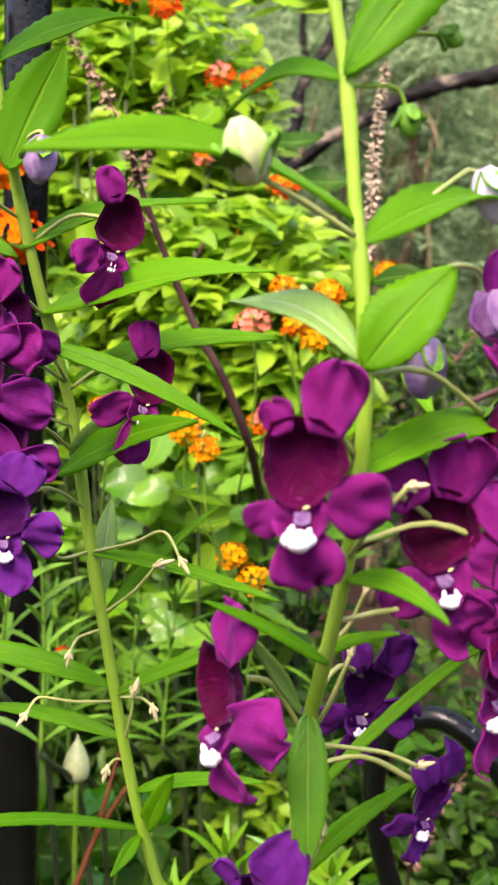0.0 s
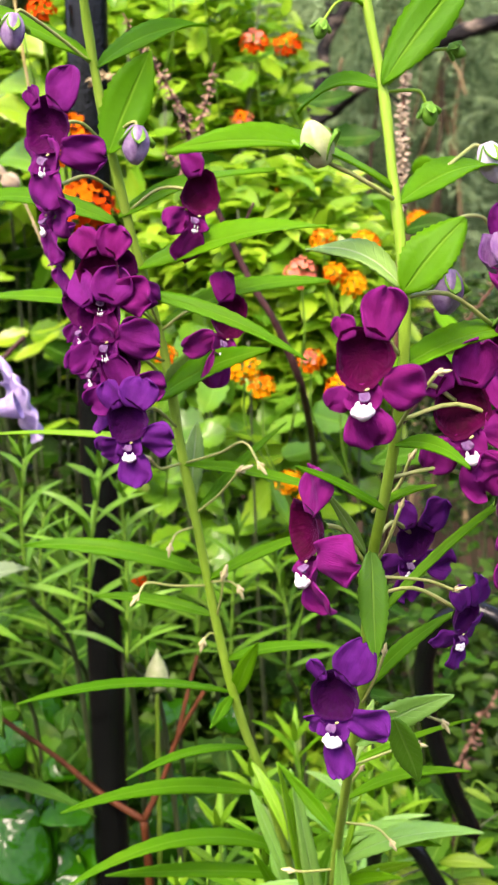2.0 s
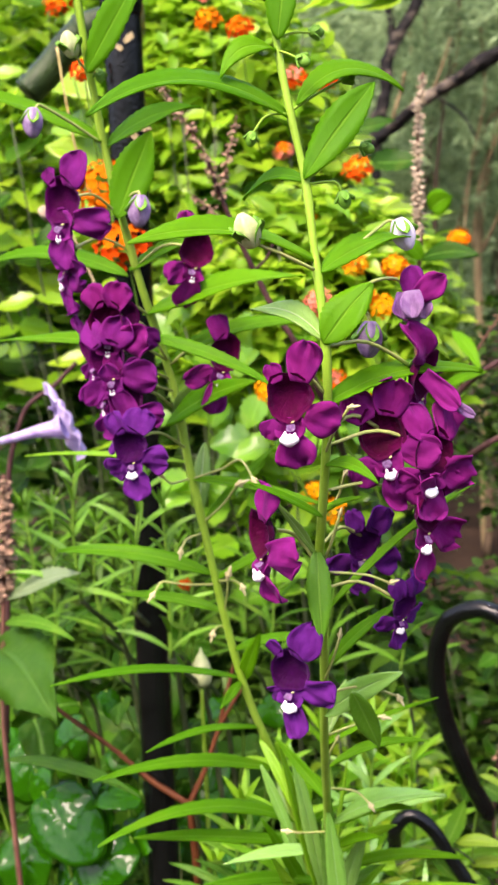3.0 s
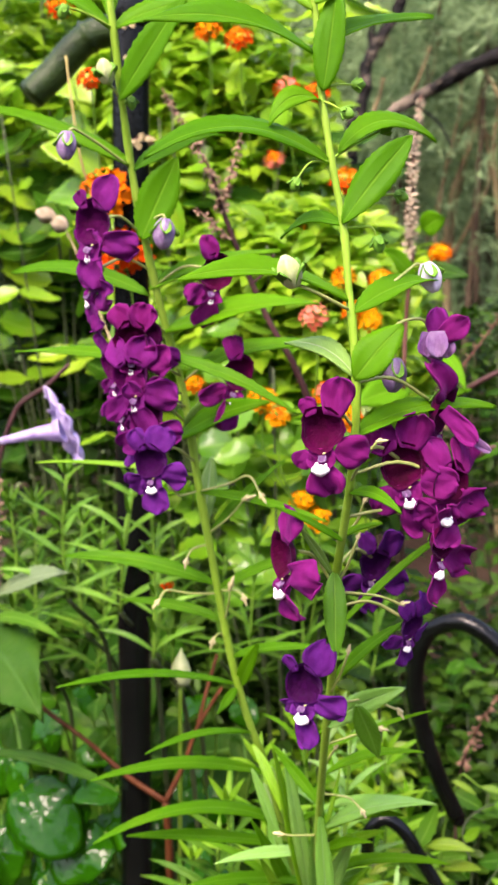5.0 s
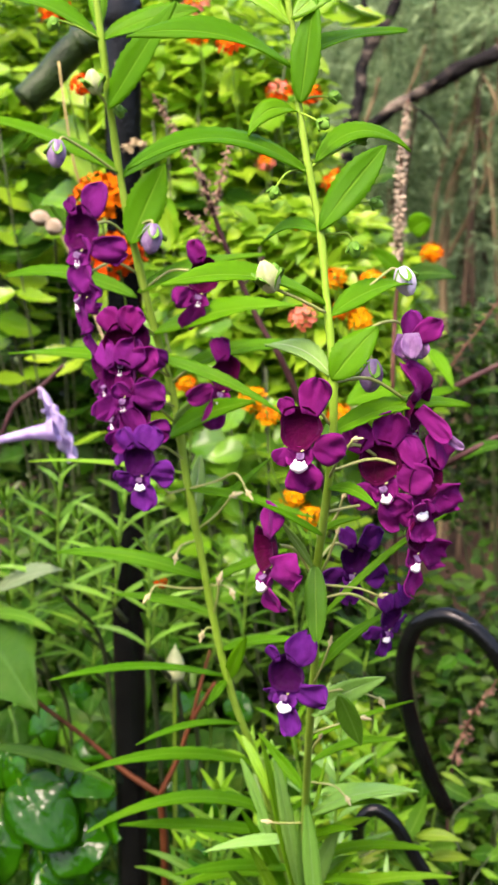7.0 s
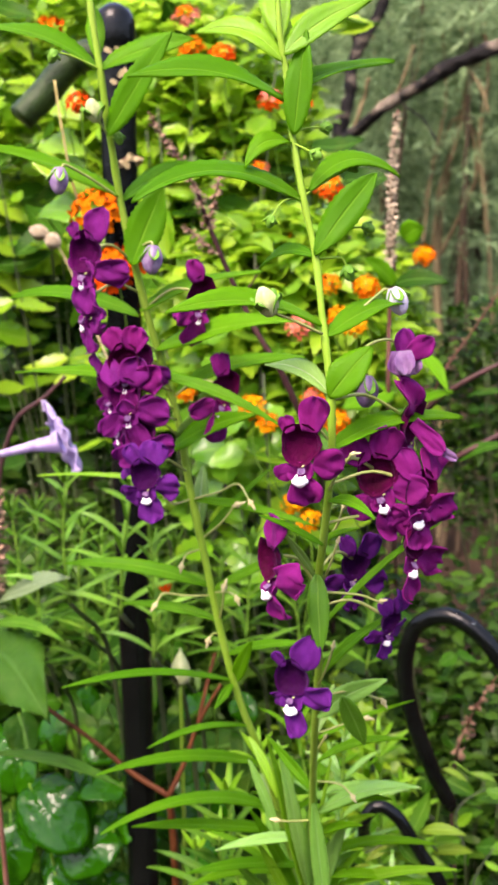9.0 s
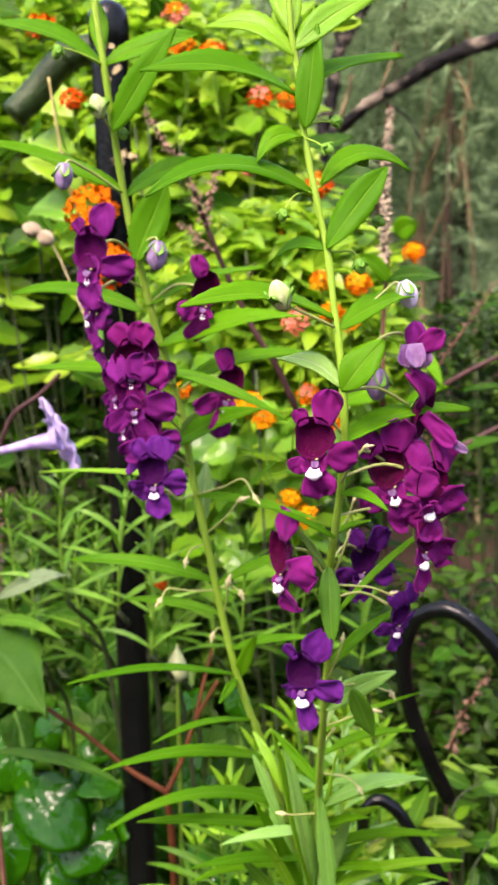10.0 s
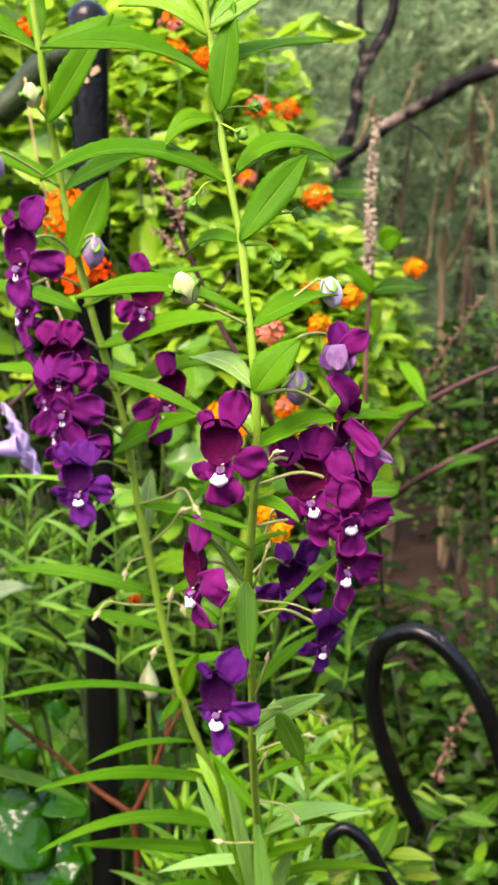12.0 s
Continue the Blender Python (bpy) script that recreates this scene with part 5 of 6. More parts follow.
leaf(lean, (-0.0476, 0.2107, 0.7336), (-0.0066, 0.2150, 0.7423), 0.0065, 0.08, 0.4, LEAF)
leaf(lean, (-0.0505, 0.2103, 0.7149), (-0.0191, 0.1908, 0.7282), 0.0076, 0.05, 0.55, LEAF)
leaf(lean, (-0.0478, 0.2122, 0.7154), (-0.0373, 0.2018, 0.7287), 0.0058, 0.02, 0.8, LEAF_PALE)
leaf(lean, (-0.0442, 0.2151, 0.6848), (-0.0429, 0.2241, 0.7073), 0.0053, 0.02, 0.85, LEAF_PALE)
leaf(lean, (-0.0455, 0.2141, 0.7031), (-0.0988, 0.2201, 0.7059), 0.0024, 0.03, 0.4, LEAF_LIME)
leaf(lean, (-0.0460, 0.2140, 0.6985), (-0.0050, 0.2050, 0.6915), 0.0037, 0.03, 0.35, LEAF)
leaf(lean, (-0.0434, 0.2150, 0.6839), (-0.0195, 0.2228, 0.7070), 0.0028, 0.03, 0.5, LEAF)
leaf(lean, (-0.0414, 0.2171, 0.6687), (-0.0891, 0.2150, 0.6772), 0.0053, 0.06, 0.45, LEAF)
leaf(lean, (-0.0415, 0.2170, 0.6668), (-0.0130, 0.2150, 0.6795), 0.0034, 0.04, 0.5, LEAF)
leaf(lean, (-0.0394, 0.2190, 0.6566), (-0.0742, 0.2250, 0.6606), 0.0037, 0.05, 0.4, LEAF)
leaf(lean, (-0.0384, 0.2220, 0.6438), (-0.0087, 0.2150, 0.6502), 0.0037, 0.05, 0.4, LEAF)
leaf(lean, (-0.0371, 0.2250, 0.6338), (-0.0847, 0.1900, 0.6439), 0.0037, 0.06, 0.35, LEAF)
leaf(lean, (-0.0368, 0.2260, 0.6324), (-0.0282, 0.2150, 0.6511), 0.0047, 0.02, 0.8, LEAF)
leaf(lean, (-0.0372, 0.2250, 0.6328), (-0.0418, 0.2150, 0.6277), 0.0030, 0.02, 0.8, LEAF)
leaf(lean, (-0.0338, 0.2320, 0.6148), (-0.0612, 0.2000, 0.6201), 0.0030, 0.07, 0.4, LEAF)
leaf(lean, (-0.0301, 0.2410, 0.5963), (-0.0807, 0.2050, 0.6080), 0.0045, 0.08, 0.45, LEAF)
leaf(lean, (-0.0262, 0.2500, 0.5737), (-0.0790, 0.2000, 0.5898), 0.0059, 0.12, 0.45, LEAF)
leaf(lean, (-0.0258, 0.2520, 0.5661), (-0.0727, 0.2150, 0.5852), 0.0050, 0.02, 0.45, LEAF)
leaf(lean, (-0.0260, 0.2620, 0.5426), (-0.0565, 0.2200, 0.5606), 0.0045, 0.08, 0.5, LEAF)
leaf(lean, (-0.0297, 0.2400, 0.6000), (-0.0219, 0.2480, 0.5705), 0.0054, 0.02, 0.85, LEAF_PALE)
leaf(lean, (-0.0266, 0.2520, 0.5705), (-0.0257, 0.2600, 0.5912), 0.0059, 0.02, 0.85, LEAF)
leaf(lean, (-0.0254, 0.2550, 0.5601), (-0.0362, 0.2630, 0.5829), 0.0050, 0.02, 0.85, LEAF_PALE)
leaf(lean, (-0.0257, 0.2650, 0.5339), (-0.0165, 0.2730, 0.5649), 0.0054, 0.02, 0.85, LEAF)
leaf(lean, (-0.0257, 0.2650, 0.5339), (-0.0343, 0.2730, 0.5621), 0.0054, 0.02, 0.85, LEAF)

# ---- leafy shoots round the foot of the stems ----
for i, (a, b, lg, wd) in enumerate((
        ((-0.1529, 0.3950, 0.6089), (-0.1471, 0.3850, 0.6715), 0.030, 0.0046), ((-0.1268, 0.3950, 0.6031), (-0.1131, 0.3800, 0.6669), 0.032, 0.0048), ((-0.1115, 0.3950, 0.5802), (-0.1082, 0.3900, 0.6548), 0.030, 0.0040),
        ((-0.2142, 0.5000, 0.5352), (-0.2075, 0.5000, 0.6335), 0.034, 0.0045), ((-0.1752, 0.5000, 0.5320), (-0.1686, 0.5000, 0.6124), 0.034, 0.0045),
        ((-0.1192, 0.4600, 0.5506), (-0.1135, 0.4600, 0.6219), 0.032, 0.0042), ((-0.2145, 0.4700, 0.5666), (-0.2103, 0.4700, 0.6401), 0.030, 0.0042),
        ((-0.1670, 0.4600, 0.5701), (-0.1640, 0.4550, 0.6332), 0.030, 0.0040), ((-0.1447, 0.5200, 0.5394), (-0.1410, 0.5200, 0.6071), 0.034, 0.0045),
        ((-0.0847, 0.5000, 0.5433), (-0.0779, 0.5000, 0.6115), 0.034, 0.0045), ((-0.1123, 0.5500, 0.5254), (-0.1072, 0.5500, 0.5920), 0.036, 0.0050),
        ((-0.0577, 0.5200, 0.5293), (-0.0618, 0.5200, 0.5891), 0.034, 0.0045), ((-0.0192, 0.5500, 0.5187), (-0.0175, 0.5500, 0.5697), 0.034, 0.0045))):
    shoot(a, b, 900 + i, LEAF_FRESH if i < 3 else None, lg * 1.25, wd * 0.82)
for i, (a, b, lg, wd) in enumerate((
        ((-0.0510, 0.3000, 0.4947), (-0.0554, 0.2900, 0.5603), 0.036, 0.0052), ((-0.0659, 0.3100, 0.4879), (-0.0620, 0.3000, 0.5377), 0.032, 0.0050),
        ((-0.0313, 0.2750, 0.5110), (-0.0294, 0.2620, 0.5767), 0.036, 0.0055), ((-0.0127, 0.3000, 0.4966), (-0.0103, 0.2900, 0.5374), 0.030, 0.0050),
        ((-0.0504, 0.3400, 0.4814), (-0.0496, 0.3300, 0.5597), 0.036, 0.0052), ((-0.0152, 0.4400, 0.4240), (-0.0113, 0.4300, 0.5162), 0.040, 0.0055),
        ((-0.0908, 0.3500, 0.4621), (-0.0819, 0.3400, 0.5080), 0.034, 0.0048), ((-0.0279, 0.2900, 0.5020), (-0.0236, 0.2800, 0.5470), 0.034, 0.0050),
        ((-0.0322, 0.3800, 0.4586), (-0.0378, 0.3700, 0.5563), 0.040, 0.0055), ((-0.0189, 0.3600, 0.4711), (-0.0128, 0.3500, 0.5677), 0.038, 0.0060), ((-0.0060, 0.4000, 0.4480), (-0.0013, 0.3900, 0.5399), 0.038, 0.0060), ((0.0037, 0.4300, 0.4307), (0.0096, 0.4200, 0.4996), 0.036, 0.0055), ((0.0082, 0.3400, 0.4676), (0.0070, 0.3300, 0.4953), 0.036, 0.0050))):
    shoot(a, b, 940 + i, LEAF_NARROW if i in (0, 1, 6) else LEAF_SHEEN if i % 3 == 0 else LEAF_LIME if i % 3 == 1 else LEAF, lg * 1.25, wd * 0.9, 0.010)

foot_r = random.Random(31)
for i, (a, b, w, m) in enumerate((
        ((-0.0164, 0.2350, 0.5450), (-0.0234, 0.2050, 0.6233), 0.0048, LEAF_LIME), ((-0.0154, 0.2350, 0.5451), (-0.0064, 0.1900, 0.6149), 0.0048, LEAF_SHEEN),
        ((-0.0166, 0.2400, 0.5377), (-0.0189, 0.2150, 0.6093), 0.0050, LEAF_SHEEN), ((-0.0151, 0.2350, 0.5407), (0.0014, 0.2050, 0.5950), 0.0056, LEAF_SHEEN),
        ((-0.0190, 0.2450, 0.5345), (-0.0330, 0.2200, 0.5905), 0.0044, LEAF), ((-0.0154, 0.2400, 0.5333), (0.0053, 0.2150, 0.5801), 0.0046, LEAF_LIME),
        ((-0.0160, 0.2320, 0.5554), (-0.0209, 0.2120, 0.6184), 0.0048, LEAF_SHEEN), ((-0.0193, 0.2450, 0.5278), (-0.0311, 0.2220, 0.5772), 0.0042, LEAF_LIME),
        ((-0.0139, 0.2300, 0.5567), (-0.0017, 0.1960, 0.6201), 0.0034, LEAF_LIME), ((-0.0215, 0.2450, 0.5254), (-0.0428, 0.2250, 0.5710), 0.0044, LEAF_NARROW))):
    leaf(tall, a, b, w, foot_r.uniform(0.01, 0.05), foot_r.uniform(0.3, 0.65), m, shape=1.0, twist=foot_r.uniform(-0.5, 0.5))

for base, tip, wide, mat in (
        ((-0.0103, 0.2150, 0.5978), (0.0262, 0.1800, 0.6186), 0.0046, LEAF_SHEEN),
        ((-0.0116, 0.2220, 0.5863), (0.0169, 0.1900, 0.6100), 0.0040, LEAF),
        ((-0.0133, 0.2300, 0.5738), (0.0107, 0.2000, 0.5999), 0.0040, LEAF_LIME),
        ((-0.0147, 0.2350, 0.5637), (0.0299, 0.2000, 0.5905), 0.0042, LEAF),
        ((-0.0085, 0.2000, 0.6231), (0.0246, 0.1900, 0.6415), 0.0016, LEAF),
        ((-0.0140, 0.2300, 0.5749), (-0.0435, 0.2100, 0.5801), 0.0042, LEAF_SHEEN),
        ((-0.0161, 0.2400, 0.5588), (-0.0537, 0.2100, 0.5715), 0.0044, LEAF),
        ((-0.0164, 0.2450, 0.5505), (0.0049, 0.2200, 0.5767), 0.0046, LEAF_SHEEN),
        ((-0.0346, 0.2320, 0.6026), (-0.0245, 0.2350, 0.5698), 0.0034, LEAF_SHEEN),
        ((-0.0309, 0.2400, 0.5799), (-0.0220, 0.2400, 0.5498), 0.0042, LEAF_SHEEN),
        ((-0.0334, 0.2280, 0.6127), (-0.0232, 0.2200, 0.5940), 0.0032, LEAF_LIME)):
    leaf(tall, base, tip, wide, foot_r.uniform(0.02, 0.07), foot_r.uniform(0.35, 0.6), mat)


# broad sunlit lantana leaves beside the pole
for base, tip, wide in (((-0.1900, 0.6000, 0.8230), (-0.2230, 0.5850, 0.8420), 0.030), ((-0.2280, 0.6100, 0.8130), (-0.1880, 0.5800, 0.8000), 0.026), ((-0.2200, 0.6000, 0.8850), (-0.1880, 0.5850, 0.8650), 0.026),
                        ((-0.2250, 0.6100, 0.8560), (-0.1900, 0.5900, 0.8440), 0.022), ((-0.1780, 0.6100, 0.7980), (-0.2060, 0.5900, 0.7850), 0.020)):
    leaf(lantana[0], base, tip, wide, 0.08, 0.55, LEAF_BUSH, shape=0.72, teeth=0.09, n=18)
    part("leaf_stalk", tube([base, (base[0], 0.66, base[2] - 0.02), (base[0] * 0.6 - 0.07, 0.74, base[2] - 0.05)], 0.0006, 0.0009, 6, 5), SHOOT_STEM, lantana[0])


# ---- iron ware ----
pole = thing("garden_pole", (-0.1399, 0.42, 0.0), "black painted iron garden pole with a bent top", "pole")
px, py = pole.location.x, pole.location.y
part("shaft", tube([(px, py, -0.05), (px, py, 0.15), (-0.1316, 0.4200, 0.4633), (-0.1251, 0.4200, 0.6646), (-0.1188, 0.4200, 0.8327), (-0.1178, 0.4200, 0.8671), (-0.1173, 0.4200, 0.8840)], 0.0077, 0.0092, 16, 8, 0.02), IRON, pole)
part("cap", blob((-0.1172, 0.4200, 0.8853), (0, 0, 1), 0.024, 0.0099, 16, 9, lambda s: min(1.0, 0.86 + 0.5 * s) * (1.0 if s < 0.6 else math.sqrt(max(0.02, 1 - ((s - 0.6) / 0.42) ** 2)))), IRON, pole, "rounded black cap")
pipe = thing("drain_pipe", (-0.1832, 0.4700, 0.8577), "dark green mossy pipe ending beside the pole", "pipe")
part("tube", tube([(-0.1840, 0.4640, 0.8535), (-0.1720, 0.4700, 0.8660), (-0.1615, 0.4720, 0.8770), (-0.1520, 0.4740, 0.8838), (-0.1400, 0.4780, 0.8865), (-0.1250, 0.4800, 0.8860)], 0.0078, 0.0082, 16, 8, 0.06, (0.55,)), PIPE, pipe)

hook = thing("plant_hook", (0.0322, 0.40, 0.0), "glossy black iron hook with a curled end", "hook", "iron hooks")
part("rod", tube([(0.0312, 0.3750, 0.5191), (0.0246, 0.3700, 0.5366), (0.0176, 0.3650, 0.5593), (0.0139, 0.3600, 0.5802), (0.0146, 0.3550, 0.5979), (0.0201, 0.3500, 0.6125), (0.0317, 0.3450, 0.6187), (0.0423, 0.3420, 0.6151), (0.0520, 0.3400, 0.6053), (0.0612, 0.3400, 0.5878), (0.0690, 0.3420, 0.5621), (0.0758, 0.3450, 0.5297), (0.0796, 0.3500, 0.4924), (0.0833, 0.36, -0.03)], 0.0038, 0.0038, 14, 9, 0.03), IRON, hook)
part("tip", blob((0.0315, 0.3750, 0.5185), (0.3, 0, -1), 0.010, 0.0038, 12, 6), IRON, hook, "blunt iron tip")
small_hook = thing("plant_hook", (0.0181, 0.36, 0.0), "small black iron hook low among the leaves", "hook", "iron hooks")
part("rod", tube([(-0.0070, 0.3550, 0.5111), (-0.0058, 0.3500, 0.5219), (0.0008, 0.3500, 0.5281), (0.0095, 0.3500, 0.5224), (0.0180, 0.3500, 0.5077), (0.0276, 0.3500, 0.4902), (0.0308, 0.3550, 0.4651), (0.0304, 0.36, -0.03)], 0.0030, 0.0030, 12, 8, 0.03), IRON, small_hook)
part("tip", blob((-0.0071, 0.3550, 0.5099), (0, 0, -1), 0.007, 0.0032, 10, 6), IRON, small_hook, "blunt iron tip")


# ---- lilac trumpet flower ----
def trumpet():
    t = thing("trumpet_flower", (-0.1756, 0.3400, 0.6911), "pale lilac trumpet flower seen from the side", "flower")
    line = smooth_line([(-0.1702, 0.3400, 0.6920), (-0.1547, 0.3350, 0.6955), (-0.1404, 0.3320, 0.6986), (-0.1314, 0.3300, 0.6997), (-0.1278, 0.3300, 0.7006)], 6)
    radii = [0.0012 + 0.0042 * (i / 24) ** 1.8 for i in range(25)]
    verts, uvs, sides = [], [], 20
    for i, c in enumerate(line):
        d = (line[min(i + 1, len(line) - 1)] - line[max(i - 1, 0)]).normalized()
        up = Vector((0, 0, 1)) - d * d.z
        up.normalize()
        out = d.cross(up)
        for k in range(sides):
            a = 2 * math.pi * k / sides
            q = radii[min(i, len(radii) - 1)] * (1 + 0.05 * math.sin(5 * a))
            verts.append(c + up * (q * math.cos(a)) + out * (q * math.sin(a)))
            uvs.append((i / len(line), k / sides))
    faces = [(i * sides + k, i * sides + (k + 1) % sides, (i + 1) * sides + (k + 1) % sides, (i + 1) * sides + k) for i in range(len(line) - 1) for k in range(sides)]
    part("corolla_tube", (verts, faces, uvs), LILAC, t, "lilac veined tube", 0.0003)
    mouth = Vector(line[-1])
    face = Vector((0.78, 0.52, 0.34)).normalized()
    rise = Vector((-0.40, 0, 0.92))
    rise = (rise - face * rise.dot(face)).normalized()
    out = face.cross(rise)
    verts, uvs, faces, sides, rings = [], [], [], 60, 9
    for i in range(rings + 1):
        q = i / rings
        for k in range(sides):
            a = 2 * math.pi * k / sides
            lobed = abs(math.cos(2.5 * a)) ** 0.5
            edge = 0.0162 * (0.72 + 0.30 * lobed) + (0.0030 if abs((a + 0.5) % (2 * math.pi) - 0.5) < 0.35 else 0.0) * math.cos(a * 4.4)
            rad = 0.0050 + (edge - 0.0050) * q
            depth = 0.0042 * math.sin(1.9 * q) - 0.0035 * q * q + 0.0010 * q * math.sin(10 * a)
            verts.append(mouth - face * 0.0006 + rise * (rad * math.cos(a)) + out * (rad * math.sin(a)) + face * depth)
            uvs.append((q, 5 * k / sides % 1.0))
    faces = [(i * sides + k, i * sides + (k + 1) % sides, (i + 1) * sides + (k + 1) % sides, (i + 1) * sides + k) for i in range(rings) for k in range(sides)]
    part("limb", (verts, faces, uvs), LILAC, t, "flared five-lobed lilac rim", 0.0003)
    part("stalk", tube([(-0.1702, 0.3400, 0.6920), (-0.1842, 0.3450, 0.6800), (-0.2036, 0.3600, 0.6368), (-0.2308, 0.3800, 0.4811)], 0.0011, 0.0014, 7, 6), WINE_STEM, t)
    return t


trumpet()


# ---- basil-like plant with wine-red stems and dry spikes ----
def dry_spike(parent, line, r, turns, size, mat, seed, per=7, gap=0.35):
    """A spent flower spike: a thin axis with whorls of small open dry husks, finer towards its tip."""
    q = random.Random(seed)
    axis = part("spike_axis", tube(line, r, r * 0.5, 6, 8), PINK_STEM, parent)
    pts = smooth_line(line, 40)
    husks = []
    for i in range(turns):
        t = (i + q.uniform(-gap, gap)) / turns
        p = pts[min(len(pts) - 1, max(0, int(t * (len(pts) - 1))))]
        fade = 1.0 - 0.35 * max(0.0, t) ** 2
        for k in range(per):
            if q.random() < 0.12:
                continue
            a = 2 * math.pi * k / per + q.random() * 1.2
            d = Vector((math.cos(a), math.sin(a), q.uniform(-0.9, 0.35))).normalized()
            s = size * q.uniform(0.6, 1.0) * fade
            cup = petal(s, s * q.uniform(0.5, 0.8), q.uniform(0.3, 0.6), q.uniform(-0.5, 0.2), 0.1, 0.6, 0.1, 4, 5, seed * 50 + i * per + k)
            husks.append(moved(cup, Matrix.Translation(p + d * s * 0.35 + Vector((0, 0, q.uniform(-0.3, 0.3) * s))) @ toward(d + Vector((0, 0, q.uniform(-0.7, 0.2))), (0, 0, -1))))
            husks.append(tube([p, p + d * s * 0.45], s * 0.05, s * 0.04, 4, 1))
    part("husk", joined(*husks), mat, axis, "whorls of small dry husks")["kind"] = "stuff"


herb = thing("herb_plant", (-0.0684, 0.80, 0.0), "woody herb with wine-red stems and dry seed spikes", "herb", "herbs")
part("stem", tube([tuple(herb.location), (-0.0603, 0.7400, 0.5329), (-0.0393, 0.5200, 0.6435), (-0.0338, 0.4100, 0.6956), (-0.0416, 0.3950, 0.7221), (-0.0507, 0.3900, 0.7400), (-0.0616, 0.3850, 0.7679), (-0.0686, 0.3800, 0.7899), (-0.0719, 0.3750, 0.8048)], 0.0020, 0.0010, 8, 7, 0.15), WINE_STEM, herb, "wine-red woody stem")
dry_spike(herb, [(-0.0686, 0.3800, 0.7899), (-0.0719, 0.3750, 0.8048), (-0.0817, 0.3720, 0.8237), (-0.0909, 0.3700, 0.8399)], 0.0006, 24, 0.0031, DRY_PINK, 1)
dry_spike(herb, [(-0.0676, 0.3810, 0.7785), (-0.0733, 0.3760, 0.7850), (-0.0786, 0.3720, 0.7902)], 0.0005, 10, 0.0031, DRY_PINK, 2)
dry_spike(herb, [(-0.0686, 0.3800, 0.7899), (-0.0638, 0.3800, 0.8059), (-0.0591, 0.3800, 0.8217)], 0.0005, 12, 0.0032, DRY_PINK, 3)
dry_spike(herb, [(-0.1046, 0.4000, 0.8237), (-0.1087, 0.4000, 0.8239), (-0.1143, 0.4000, 0.8217)], 0.0004, 4, 0.0038, DRY, 4)
part("side_twig", tube([(-0.0572, 0.3870, 0.7574), (-0.0515, 0.3860, 0.7623), (-0.0471, 0.3850, 0.7698)], 0.0007, 0.0005, 6, 4), WINE_STEM, herb)

herb_r = thing("herb_plant", (-0.0151, 0.85, 0.0), "herb with pinkish stems, a tall dry spike and thin twigs", "herb", "herbs")
part("stem", tube([tuple(herb_r.location), (-0.0115, 0.7800, 0.5218), (-0.0004, 0.5500, 0.6264), (0.0043, 0.4700, 0.6981), (0.0065, 0.4650, 0.7401), (0.0106, 0.4600, 0.7718)], 0.0017, 0.0009, 8, 7, 0.12), PINK_STEM, herb_r, "pinkish stem")
dry_spike(herb_r, [(0.0085, 0.4600, 0.7704), (0.0092, 0.4600, 0.7888), (0.0108, 0.4600, 0.8181), (0.0142, 0.4600, 0.8437)], 0.0008, 60, 0.0034, DRY_SPIKE, 5, 9)
part("branch", tube([(-0.0004, 0.5500, 0.6264), (0.0207, 0.4800, 0.6527), (0.0389, 0.4500, 0.6689), (0.0623, 0.4500, 0.6809), (0.0841, 0.4500, 0.6895)], 0.0019, 0.0013, 8, 6, 0.12), WINE_STEM, herb_r, "wine-red side branch")
part("branch", tube([(0.0034, 0.4800, 0.6661), (0.0232, 0.4800, 0.6896), (0.0398, 0.4700, 0.7030), (0.0638, 0.4700, 0.7146), (0.0861, 0.4700, 0.7220)], 0.0018, 0.0011, 8, 6, 0.12), WINE_STEM, herb_r, "wine-red side branch")
part("branch", tube([(0.0232, 0.4800, 0.6896), (0.0342, 0.4700, 0.7121), (0.0490, 0.4650, 0.7325), (0.0628, 0.4600, 0.7528)], 0.0006, 0.0004, 6, 6), PINK_STEM, herb_r, "thin dry twig")
for i in range(9):
    k = i / 8
    c = Vector((0.0342, 0.4700, 0.7121)).lerp(Vector((0.0628, 0.4600, 0.7528)), k)
    part("twig_barb", tube([c - Vector((0.0025, 0, -0.0008)), c, c + Vector((0.0025, 0, 0.0012))], 0.00035, 0.0003, 5, 2), DRY_PINK, herb_r)
leaf(herb_r, (0.0212, 0.4600, 0.6565), (-0.0078, 0.4500, 0.6551), 0.012, 0.05, 0.6, LEAF_MID)
leaf(herb_r, (0.0146, 0.4600, 0.7801), (0.0254, 0.4500, 0.7855), 0.012, 0.05, 0.9, LEAF, shape=0.9)
leaf(herb_r, (0.0096, 0.4600, 0.7575), (0.0370, 0.4500, 0.7571), 0.010, 0.08, 0.6, LEAF_MID, shape=0.8)
leaf(herb_r, (0.0096, 0.4600, 0.7575), (-0.0037, 0.4500, 0.7711), 0.010, 0.06, 0.7, LEAF, shape=0.8)
leaf(herb_r, (0.0227, 0.4700, 0.7214), (0.0354, 0.4500, 0.7025), 0.007, 0.06, 0.6, LEAF)
leaf(herb_r, (0.0160, 0.4700, 0.6918), (0.0382, 0.4500, 0.7024), 0.007, 0.06, 0.6, LEAF)
leaf(herb_r, (0.0455, 0.4700, 0.6969), (0.0648, 0.4500, 0.7010), 0.007, 0.06, 0.5, LEAF_MID)
leaf(herb_r, (0.0388, 0.4500, 0.6675), (0.0639, 0.4400, 0.6767), 0.008, 0.06, 0.5, LEAF_MID)
leaf(herb_r, (0.0074, 0.4700, 0.7011), (-0.0180, 0.4500, 0.6954), 0.016, 0.06, 0.7, LEAF, shape=0.8)

